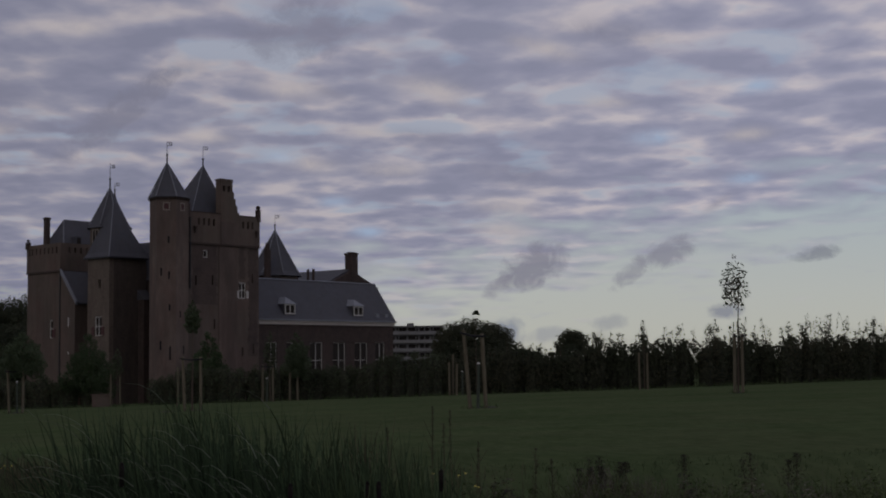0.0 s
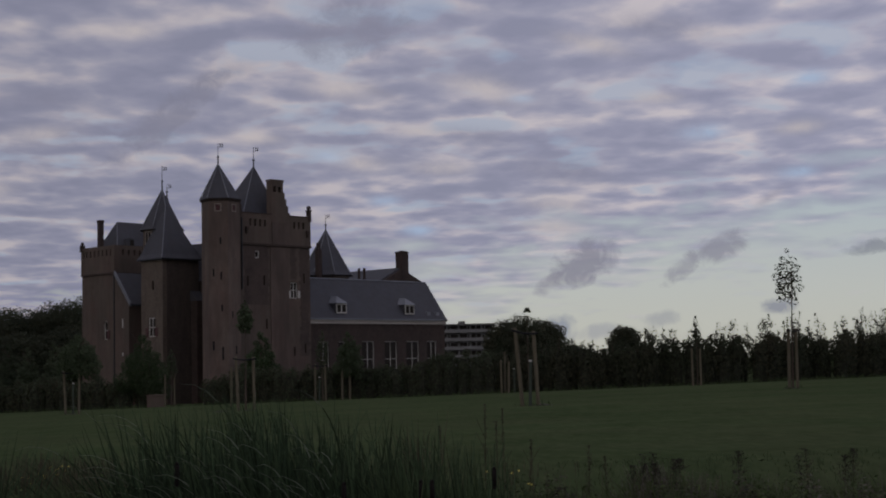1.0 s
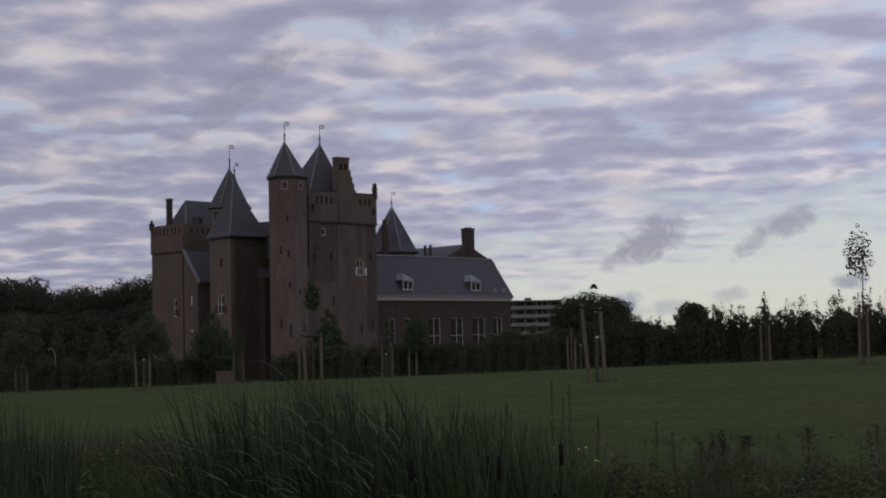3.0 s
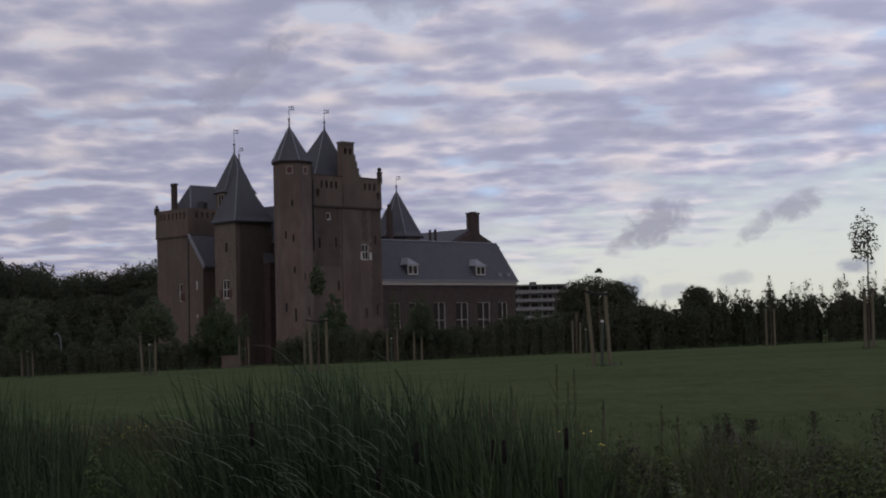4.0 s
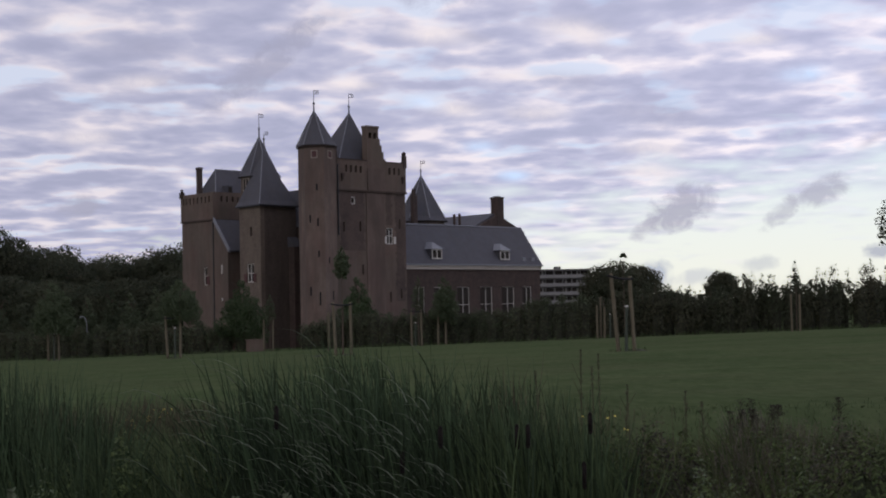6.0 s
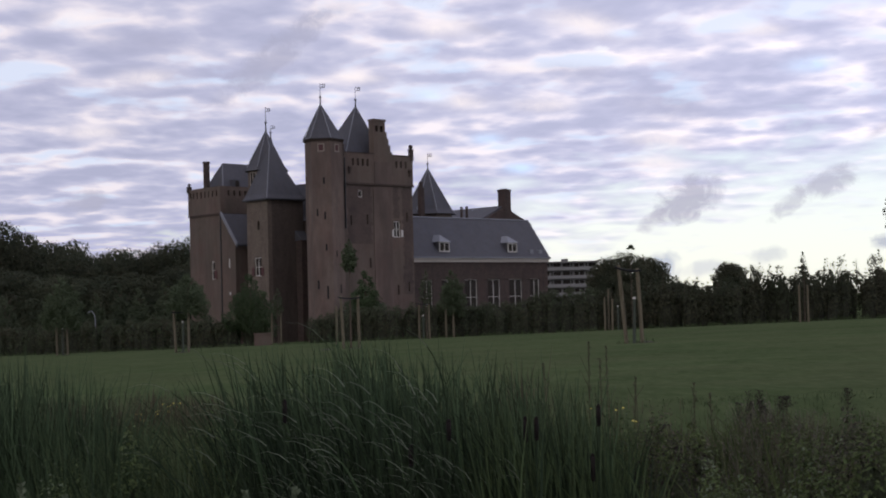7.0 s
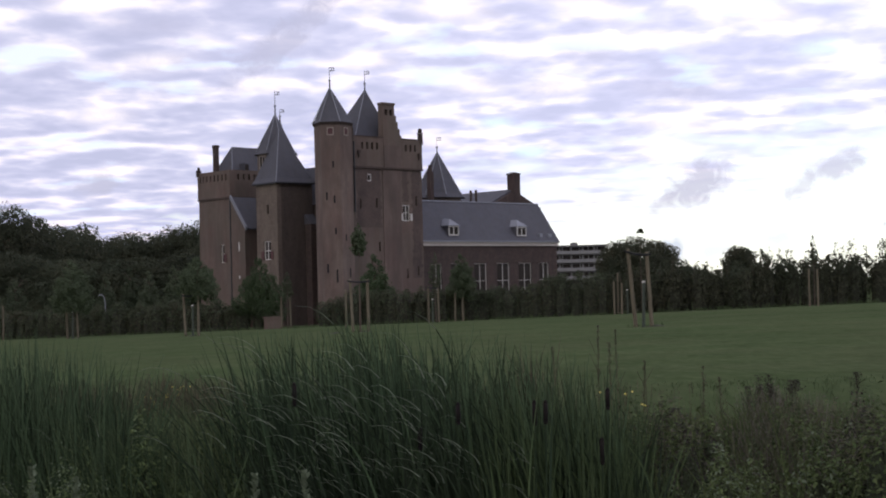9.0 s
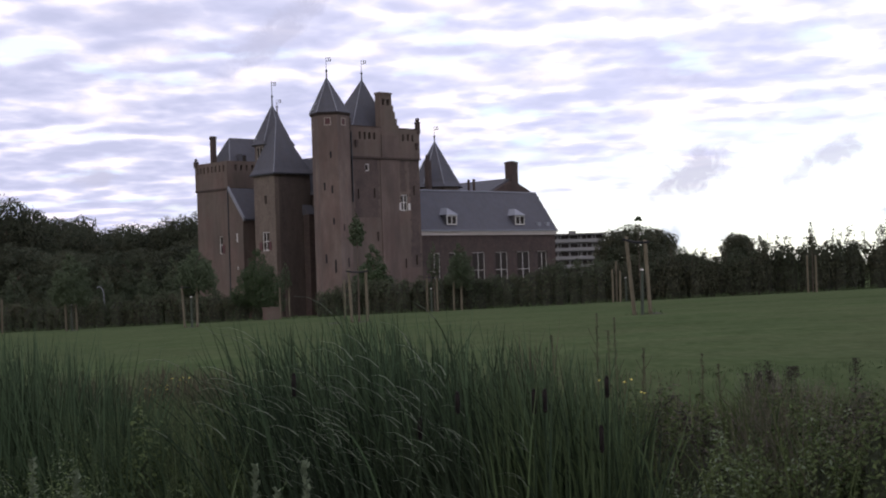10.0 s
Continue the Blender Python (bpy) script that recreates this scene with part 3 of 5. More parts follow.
    for s, u in ((-1, win[0]), (1, win[1])):
        bm = bmesh.new()
        box(bm, min(u, u + s * 0.28), max(u, u + s * 0.28), -0.07, -0.02, 8.1, 8.78)
        cpart("shutter", bm, white, w)
    window(k, "b", 0.02, *low, mullions=0)
    for l in loops:
        bm = boxes((l[0], l[1], 0.3, 0.4, l[2], l[3]))
        cpart("loophole", bm, dark, k)
    bm = bmesh.new()
    bar(bm, (0.42, -0.14, 15.4), (0.42, -0.14, 8.8), 0.08, 0.08, 8)
    cpart("drainpipe", bm, iron, k)
    for u in (1.0, 8.6):
        bm = boxes((u - 0.15, u + 0.15, -0.32, -0.101, 14.3, 14.6), (u - 0.09, u + 0.09, -0.24, -0.101, 13.95, 14.298))
        cpart("spout", bm, brick_dark, k)


def build_turret():
    ca, cb, turn, r = -1.40, 0.64, radians(-108.1), 1.76
    t = castle_thing("stair_turret", "tall slender six-sided brick turret with pointed slate roof", "castle tower", ca, cb)
    bm = bmesh.new()
    prism(bm, 6, r, ca, cb, LOW, 16.75, turn)
    prism(bm, 6, r + 0.05, ca, cb, LOW, -0.5, turn, r + 0.02)
    cpart("wall", bm, brick_pale, t)
    bm = bmesh.new()
    prism(bm, 6, r + 0.06, ca, cb, 16.76, 16.95, turn, r + 0.2)
    cpart("cornice", bm, brick_dark, t)
    z0, tip = 17.0, 20.4
    rings = [(r + 0.16, z0), (r - 0.1, z0 + 0.35), (0.0, tip)]
    bm = bmesh.new()
    prism(bm, 6, rings[0][0], ca, cb, rings[0][1], rings[1][1], turn, rings[1][0])
    ta, tb = ca - 0.14, cb + 0.13
    lo = [(ca + rings[1][0] * math.cos(turn + k * math.tau / 6), cb + rings[1][0] * math.sin(turn + k * math.tau / 6), rings[1][1] + 0.001) for k in range(6)]
    solid(bm, lo + [(ta, tb, tip)], [(k, (k + 1) % 6, 6) for k in range(6)] + [(5, 4, 3, 2, 1, 0)])
    cpart("roof", bm, slate, t)
    for i in (0, 4, 5):
        an = turn + i * math.tau / 6
        hip_strip(t, (ca + rings[0][0] * math.cos(an), cb + rings[0][0] * math.sin(an), z0 + 0.02), (ta, tb, tip), 0.055)
    vane(t, ta, tb, tip - 0.05, 1.9)
    mid = r * math.cos(math.pi / 6)
    for i in (5, 0):
        an = turn + (i + 0.5) * math.tau / 6
        m = Matrix.Translation((ca, cb, 0)) @ Matrix.Rotation(an + math.pi / 2, 4, "Z")
        # local: x along the face, -y outwards
        bm = bmesh.new()
        for q in ((-0.31, -0.23), (0.23, 0.31)):
            box(bm, q[0], q[1], -mid - 0.04, -mid + 0.01, 15.78, 16.5, m)
        for z in (15.78, 16.42):
            box(bm, -0.23, 0.23, -mid - 0.04, -mid + 0.01, z, z + 0.08, m)
        w = cpart("window", bm, frame_tan, t, "small square window in a weathered beige frame")
        bm = bmesh.new()
        box(bm, -0.23, 0.23, -mid - 0.012, -mid + 0.01, 15.86, 16.42, m)
        cpart("pane", bm, shutter_red, w, "closed dark red shutter")
    for i, u, z, h in ((5, 0.2, 13.1, 0.3), (5, 0.25, 9.9, 0.35), (5, 0.3, 7.0, 0.3), (5, 0.35, 2.9, 0.6), (5, -0.45, 10.2, 0.35), (5, -0.5, 3.6, 0.4), (0, 0.2, 3.2, 0.4), (0, -0.3, 6.4, 0.3)):
        an = turn + (i + 0.5) * math.tau / 6
        m = Matrix.Translation((ca, cb, 0)) @ Matrix.Rotation(an + math.pi / 2, 4, "Z")
        bm = bmesh.new()
        box(bm, u - 0.08, u + 0.08, -mid - 0.006, -mid + 0.1, z - h, z + h, m)
        cpart("loophole", bm, dark, t)


def build_gate_tower():
    a0, b0, a1, b1, eave = -1.0, 10.0, 3.4, 13.4, 12.3
    t = castle_thing("castle_tower", "square brick tower with steep two-tier slate roof", "castle tower", 1.2, 11.7)
    hole = (11.15, 12.25, 4.75, 6.6)
    slot = (11.33, 11.7, 9.3, 10.15)
    bm = bmesh.new()
    slab(bm, "a", a0, 0.5, b0, b1, LOW, eave, [hole, slot])
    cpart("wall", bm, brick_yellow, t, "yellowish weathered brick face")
    # this face's shade is partly in its darker brick colour
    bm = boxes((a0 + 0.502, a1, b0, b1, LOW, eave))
    cpart("side_wall", bm, brick_shaded_side, t)
    bm = boxes((a0 + 0.3, a0 + 0.4, slot[0], slot[1], slot[2], slot[3]))
    cpart("loophole", bm, dark, t)
    w = window(t, "a", a0 + 0.02, *hole, mullions=1, transom=5.65, label="white cross window with red shutters")
    for u0, u1 in ((hole[0] - 0.42, hole[0]), (hole[1], hole[1] + 0.42)):
        bm = boxes((a0 - 0.07, a0 - 0.02, u0, u1, 4.8, 5.6))
        cpart("shutter", bm, shutter_red, w)
    # lower roof
    o = 0.3
    lo = [(a0 - o, b0 - o, eave), (a1 + o, b0 - o, eave), (a1 + o, b1 + o, eave), (a0 - o, b1 + o, eave)]
    apex = (0.95, 12.05, 17.7)
    mid = [tuple(l[i] + (apex[i] - l[i]) * 0.12 for i in (0, 1)) + (eave + 0.45,) for l in lo]
    roof_part(t, lo + mid + [apex], [(0, 1, 5, 4), (1, 2, 6, 5), (2, 3, 7, 6), (3, 0, 4, 7), (4, 5, 8), (5, 6, 8), (6, 7, 8), (7, 4, 8), (3, 2, 1, 0)])
    hip_strip(t, mid[0], apex)
    hip_strip(t, lo[0], mid[0])
    bm = boxes((a0 - o, a1 + o, b0 - o, b0 - o + 0.1, eave - 0.14, eave - 0.002), (a0 - o, a0 - o + 0.1, b0 - o + 0.102, b1 + o, eave - 0.14, eave - 0.002))
    cpart("gutter", bm, iron, t)
    # the lantern storey and spire behind
    la, lb, lr, turn = 1.78, 13.68, 2.1, radians(-129.7 + 22.5)
    bm = bmesh.new()
    prism(bm, 8, lr - 0.12, la, lb, 5.0, 15.35, turn)
    cpart("lantern_wall", bm, brick, t)
    bm = bmesh.new()
    prism(bm, 8, lr + 0.22, la, lb, 15.36, 15.75, turn, lr - 0.1)
    prism(bm, 8, lr - 0.1, la, lb, 15.751, 19.55, turn, 0)
    cpart("spire", bm, slate, t)
    for i in (7, 6, 0):
        an = turn + i * math.tau / 8
        hip_strip(t, (la + lr * math.cos(an), lb + lr * math.sin(an), 15.7), (la, lb, 19.55), 0.05)
    vane(t, la, lb, 19.5, 2.4)
    an = turn + 6.5 * math.tau / 8
    m = Matrix.Translation((la, lb, 0)) @ Matrix.Rotation(an + math.pi / 2, 4, "Z")
    md = (lr - 0.12) * math.cos(math.pi / 8)
    bm = bmesh.new()
    for q in ((-0.45, -0.35), (-0.05, 0.05), (0.35, 0.45)):
        box(bm, q[0], q[1], -md - 0.05, -md + 0.01, 13.9, 15.2, m)
    for z in (13.9, 15.1):
        for q in ((-0.35, -0.05), (0.05, 0.35)):
            box(bm, q[0], q[1], -md - 0.05, -md + 0.01, z, z + 0.1, m)
    w = cpart("window", bm, frame_tan, t)
    bm = bmesh.new()
    box(bm, -0.36, 0.36, -md - 0.012, -md + 0.01, 14.0, 15.1, m)
    cpart("pane", bm, glass, w)
    # buttress in the corner beside the turret
    bm = boxes((2.4, 3.4, 9.1, 9.998, LOW, 8.2))
    cpart("buttress", bm, brick_dark, t)
    roof_part(t, [(2.3, 9.0, 8.202), (3.5, 9.0, 8.202), (3.5, 9.998, 9.2), (2.3, 9.998, 9.2), (2.3, 9.998, 8.202), (3.5, 9.998, 8.202)],
              [(0, 1, 2, 3), (0, 3, 4), (1, 5, 2), (0, 4, 5, 1), (4, 3, 2, 5)], "buttress_roof")


def build_corner_tower():
    a0, b0, a1, b1 = 0.5, 20.0, 7.0, 25.75
    t = castle_thing("corner_tower", "square brick corner tower with battlements and hipped slate roof", "castle tower", 3.5, 23.0)
    hole = (21.25, 21.85, 4.75, 6.6)
    bm = bmesh.new()
    slab(bm, "a", a0, 0.5, b0, b1, LOW, 11.4, [hole])
    cpart("wall", bm, brick, t)
    bm = boxes((a0 + 0.502, a1, b0, b1, LOW, 13.4))
    cpart("side_wall", bm, brick, t)
    bm = boxes((a0 - 0.12, a1 + 0.1, b0 - 0.12, b1 + 0.12, 11.4, 11.56))
    cpart("string_course", bm, brick_dark, t)
    bm = bmesh.new()
    slab(bm, "a", a0 - 0.08, 0.4, b0 - 0.08, b1 + 0.08, 11.562, 14.35, [(u - 0.12, u + 0.12, 13.3, 13.95) for u in (20.6, 21.3, 22.0, 22.7, 23.4, 24.1, 24.8, 25.3)])
    cpart("parapet", bm, brick, t, "brick parapet pierced by narrow slots")
    bm = bmesh.new()
    slab(bm, "b", b0 - 0.08, 0.4, a0 + 0.322, a1, 11.562, 14.35, [(u - 0.12, u + 0.12, 13.3, 13.95) for u in (1.5, 2.2, 2.9, 3.6, 4.3, 5.0, 5.7, 6.4)])
    cpart("parapet", bm, brick, t)
    bm = bmesh.new()
    slab(bm, "b", b1 - 0.32, 0.4, a0 + 0.322, a1, 11.562, 14.35)
    cpart("parapet", bm, brick, t)
    bm = boxes((a0 - 0.2, a0 + 0.2, b1 - 0.25, b1 + 0.15, 14.0, 14.7))
    ball(bm, (a0, b1 - 0.05, 14.86), 0.17)
    cpart("pinnacle", bm, brick_dark, t)
    base = [(1.4, 20.8, 13.6), (6.5, 20.8, 13.6), (6.5, 25.0, 13.6), (1.4, 25.0, 13.6), (2.85, 22.9, 17.05), (6.2, 22.9, 17.05)]
    roof_part(t, base, [(0, 1, 5, 4), (1, 2, 5), (2, 3, 4, 5), (3, 0, 4), (3, 2, 1, 0)])
    hip_strip(t, base[0], base[4])
    hip_strip(t, base[3], base[4])
    hip_strip(t, base[4], base[5])
    bm = boxes((2.9, 3.5, 20.75, 21.9, 14.3, 15.2))
    d = cpart("dormer", bm, slate, t)
    bm = boxes((2.98, 3.42, 20.72, 20.749, 14.45, 15.05))
    cpart("pane", bm, glass, d)
    bm = boxes((0.66, 1.12, 22.75, 23.25, 13.2, 16.9), (0.62, 1.16, 22.71, 23.29, 16.902, 17.15))
    cpart("chimney", bm, brick_dark, t, "slender brick chimney")
    w = window(t, "a", a0 + 0.02, *hole, mullions=0, transom=5.7, label="narrow white window with a red shutter")
    bm = boxes((a0 - 0.07, a0 - 0.02, hole[0] - 0.45, hole[0], 4.8, 5.65))
    cpart("shutter", bm, shutter_red, w)
    bm = bmesh.new()
    bar(bm, (a0 - 0.08, b0 - 0.04, 11.3), (a0 - 0.08, b0 - 0.04, LOW), 0.075, 0.075, 8)
    cpart("drainpipe", bm, iron, t)


def build_lean_to():
    a0, a1, b0, b1, top, eave = 0.45, 6.0, 17.5, 19.9, 11.3, 8.3
    t = castle_thing("lean_to", "brick lean-to with slate roof against the corner tower", "annex", 3.0, 18.7)
    bm = bmesh.new()
    solid(bm, [(a0, b0, LOW), (a0, b0, eave), (a0, b1, top), (a0, b1, LOW), (a1, b0, LOW), (a1, b0, eave), (a1, b1, top), (a1, b1, LOW)],
          [(0, 1, 2, 3), (7, 6, 5, 4), (0, 4, 5, 1), (1, 5, 6, 2), (2, 6, 7, 3), (0, 3, 7, 4)])
    cpart("wall", bm, brick, t)
    roof_part(t, [(a0 + 0.1, b0 - 0.25, eave - 0.27), (a1, b0 - 0.25, eave - 0.27), (a1, b1, top + 0.06), (a0 + 0.1, b1, top + 0.06),
                  (a0 + 0.1, b0 - 0.25, eave - 0.12), (a1, b0 - 0.25, eave - 0.12), (a1, b1, top + 0.22), (a0 + 0.1, b1, top + 0.22)],
              [(0, 1, 2, 3), (7, 6, 5, 4), (0, 4, 5, 1), (1, 5, 6, 2), (2, 6, 7, 3), (3, 7, 4, 0)])
    bm = bmesh.new()
    solid(bm, [(a0 - 0.1, b0 - 0.3, eave - 0.35), (a0 + 0.098, b0 - 0.3, eave - 0.35), (a0 + 0.098, b1, top), (a0 - 0.1, b1, top),
               (a0 - 0.1, b0 - 0.3, eave + 0.05), (a0 + 0.098, b0 - 0.3, eave + 0.05), (a0 + 0.098, b1, top + 0.4), (a0 - 0.1, b1, top + 0.4)],
          [(0, 1, 2, 3), (7, 6, 5, 4), (0, 4, 5, 1), (1, 5, 6, 2), (2, 6, 7, 3), (3, 7, 4, 0)])
    cpart("verge", bm, lead, t, "pale stone edge of the sloping roof")
    for z, h in ((6.3, 0.45), (3.2, 0.15)):
        bm = boxes((a0 - 0.03, a0 + 0.01, 18.45, 18.62, z - h, z + h))
        cpart("window", bm, white, t)


def build_ranges():
    """The buildings round the court that show over the front ones."""
    t = castle_thing("castle_range", "brick range with slate roof round the castle court", "building", 5.0, 12.0)
    bm = boxes((3.6, 8.0, 9.2, 19.8, LOW, 10.2))
    cpart("wall", bm, brick_dark, t)
    roof_part(t, [(3.3, 9.1, 10.202), (8.3, 9.1, 10.202), (8.3, 19.8, 10.202), (3.3, 19.8, 10.202), (5.8, 9.1, 14.2), (5.8, 19.8, 14.2)],
              [(0, 1, 4), (1, 2, 5, 4), (2, 3, 5), (3, 0, 4, 5), (3, 2, 1, 0)])


def build_wing():
    a0, a1, b0, b1, eave, ridge = 9.06, 29.4, 1.0, 7.4, 6.2, 10.4
    t = castle_thing("castle_wing", "long low brick wing with slate roof and tall white windows", "building", 19.0, 4.2)
    wins = [(10.9, 12.3, 0.9, 3.95), (13.6, 15.35, 0.9, 3.95), (16.85, 18.6, 0.9, 3.95), (20.15, 21.95, 0.9, 3.95), (23.35, 25.3, 0.9, 3.95), (26.55, 28.0, 0.9, 3.95)]
    bm = bmesh.new()
    slab(bm, "b", b0, 0.45, a0, a1, LOW, 5.85, wins)
    cpart("wall", bm, brick_dark, t)
    bm = boxes((a0, a1, b0 + 0.452, b1, LOW, 5.85))
    cpart("inner_wall", bm, brick_dark, t)
    bm = bmesh.new()
    solid(bm, [(a1 - 0.3, b0, 5.852), (a1 - 0.3, b1, 5.852), (a1 - 0.3, 4.2, ridge - 0.15), (a1, b0, 5.852), (a1, b1, 5.852), (a1, 4.2, ridge - 0.15)],
          [(0, 1, 2), (5, 4, 3), (0, 3, 4, 1), (1, 4, 5, 2), (2, 5, 3, 0)])
    cpart("gable", bm, brick_dark, t)
    bm = boxes((a0, a1 + 0.05, b0 - 0.18, b0 - 0.002, 5.72, 5.98), (a0, a1 + 0.1, b0 - 0.3, b0 - 0.002, 5.982, 6.1))
    cpart("cornice", bm, cream, t, "cream painted cornice under the eaves")
    bm = boxes((a0, a1 + 0.15, b0 - 0.42, b0 - 0.2, 6.102, 6.24))
    cpart("gutter", bm, lead, t)
    roof_part(t, [(a0, b0 - 0.25, eave - 0.05), (a1 + 0.12, b0 - 0.25, eave - 0.05), (a1 + 0.6, 4.2, ridge), (a0, 4.2, ridge), (a1 + 0.12, b1 + 0.25, eave - 0.05), (a0, b1 + 0.25, eave - 0.05)],
              [(0, 1, 2, 3), (3, 2, 4, 5), (1, 4, 2), (0, 3, 5), (0, 5, 4, 1)])
    hip_strip(t, (a0, 4.2, ridge + 0.02), (a1 + 0.6, 4.2, ridge + 0.02), 0.1)
    hip_strip(t, (a1 + 0.1, b0 - 0.25, eave), (a1 + 0.58, 4.2, ridge), 0.08)
    for w in wins:
        window(t, "b", b0 + 0.02, *w, mullions=1, transom=2.15, bar_w=0.055, label="tall white casement window with a transom")
    for u in (14.2, 24.1):
        bm = boxes((u - 0.7, u + 0.7, b0 + 0.15, b0 + 1.35, 6.75, 7.75))
        d = cpart("dormer", bm, slate, t, "small dormer with a hipped slate roof")
        bm = bmesh.new()
        for q in (-0.7, -0.05, 0.6):
            box(bm, u + q, u + q + 0.1, b0 + 0.08, b0 + 0.148, 6.75, 7.75)
        for z in (6.75, 7.63):
            for q in (-0.6, 0.05):
                box(bm, u + q, u + q + 0.55, b0 + 0.08, b0 + 0.148, z, z + 0.12)
        w = cpart("window_frame", bm, white, d)
        bm = boxes((u - 0.6, u - 0.05, b0 + 0.12, b0 + 0.149, 6.87, 7.63))
        cpart("pane", bm, glass, d)
        bm = boxes((u + 0.05, u + 0.6, b0 + 0.12, b0 + 0.149, 6.87, 7.63))
        cpart("pane", bm, glass, d)
        c = [(u - 0.84, b0 - 0.05, 7.76), (u + 0.84, b0 - 0.05, 7.76), (u + 0.84, b0 + 2.4, 7.76), (u - 0.84, b0 + 2.4, 7.76), (u, b0 + 0.75, 8.5), (u, b0 + 2.6, 8.5)]
        bm = bmesh.new()
        solid(bm, c, [(0, 1, 4), (1, 2, 5, 4), (2, 3, 5), (3, 0, 4, 5), (3, 2, 1, 0)])
        cpart("dormer_roof", bm, lead, d, "pale lead dormer roof")
    bm = bmesh.new()
    bar(bm, (9.35, b0 - 0.12, 6.1), (9.35, b0 - 0.12, LOW), 0.09, 0.09, 8)
    cpart("drainpipe", bm, lead, t)
    for q in (26.9, 28.3):
        bm = boxes((q, q + 0.5, b0 + 0.15, b0 + 0.5, 6.65, 7.05))
        cpart("skylight", bm, lead, t)


def build_rear():
    t = castle_thing("rear_wing", "rear brick wing with slate roof and square chimney", "building", 30.0, 13.0)
    bm = bmesh.new()
    ga, b0, b1, top = 29.94, 7.5, 38.0, 12.1
    half, drop = 4.2, 12.1 - 0.62
    solid(bm, [(ga - half, b0, LOW), (ga - half, b0, drop - 1.2), (ga, b0, top), (ga + half, b0, drop - 1.2), (ga + half, b0, LOW),
               (ga - half, b1, LOW), (ga - half, b1, drop - 1.2), (ga, b1, top), (ga + half, b1, drop - 1.2), (ga + half, b1, LOW)],
          [(0, 1, 2, 3, 4), (9, 8, 7, 6, 5), (0, 5, 6, 1), (4, 3, 8, 9), (1, 6, 7, 2), (2, 7, 8, 3)])
    cpart("wall", bm, brick_dark, t)
    for s in (-1, 1):
        lo = (ga + s * (half + 0.2), drop - 1.2 - 0.14)
        roof_part(t, [(lo[0], b0 + 0.35, lo[1]), (ga, b0 + 0.35, top + 0.02), (ga, b1, top + 0.02), (lo[0], b1, lo[1]),
                      (lo[0], b0 + 0.35, lo[1] + 0.2), (ga, b0 + 0.35, top + 0.22), (ga, b1, top + 0.22), (lo[0], b1, lo[1] + 0.2)],
                  [(0, 1, 2, 3), (7, 6, 5, 4), (0, 4, 5, 1), (1, 5, 6, 2), (2, 6, 7, 3), (3, 7, 4, 0)])
    bm = boxes((29.75, 30.8, b0 - 0.05, b0 + 0.95, 11.0, 13.9), (29.69, 30.86, b0 - 0.11, b0 + 1.01, 13.902, 14.1))
    box(bm, 29.95, 30.6, b0 + 0.15, b0 + 0.75, 14.102, 14.2)
    cpart("chimney", bm, brick_dark, t, "square sooty brick chimney")

    r = castle_thing("rear_turret", "many-sided turret with tall slate spire and lead hips", "castle tower", 20.98, 10.42)
    ca, cb, turn, rad = 20.98, 10.42, radians(-129.7 + 14), 2.85
    bm = bmesh.new()
    prism(bm, 8, rad - 0.25, ca, cb, LOW, 11.2, turn)
    cpart("wall", bm, brick, r)
    bm = bmesh.new()
    prism(bm, 8, rad + 0.25, ca, cb, 11.202, 11.75, turn, rad - 0.25)
    prism(bm, 8, rad - 0.25, ca, cb, 11.751, 16.3, turn, 0)
    cpart("roof", bm, slate, r)
    for i in (6, 7, 0, 1):
        an = turn + i * math.tau / 8
        hip_strip(r, (ca + rad * math.cos(an), cb + rad * math.sin(an), 11.5), (ca, cb, 16.3), 0.055)
    vane(r, ca, cb, 16.25, 1.6)
    bm = boxes((18.1, 18.62, 8.55, 9.05, LOW, 13.9), (18.2, 18.52, 8.65, 8.95, 13.902, 14.6))
    cpart("chimney", bm, brick_dark, r, "tall sooty chimney stack")
    s = castle_thing("rear_spire", "slate spire with a weathervane behind the towers", "castle tower", 7.47, 20.48)
    bm = boxes((6.2, 8.8, 19.2, 21.8, LOW, 14.5))
    cpart("wall", bm, brick_dark, s)
    bm = bmesh.new()
    prism(bm, 8, 1.5, 7.47, 20.48, 14.502, 20.1, 0, 0)
    cpart("roof", bm, slate, s)
    vane(s, 7.47, 20.48, 20.05, 0.9)
    c = castle_thing("chimney_pair", "pair of small brick chimney pots", "chimney", 23.8, 8.0)
    for da in (0.0, 0.62):
        bm = bmesh.new()
        prism(bm, 8, 0.17, 23.6 + da, 8.05 - 0.3 * da, LOW, 12.0 + 0.1 * da, 0, 0.14)
        cpart("chimney_pot", bm, brick_dark, c)


build_keep()
build_turret()
build_gate_tower()
build_corner_tower()
build_lean_to()
build_ranges()
build_wing()
build_rear()


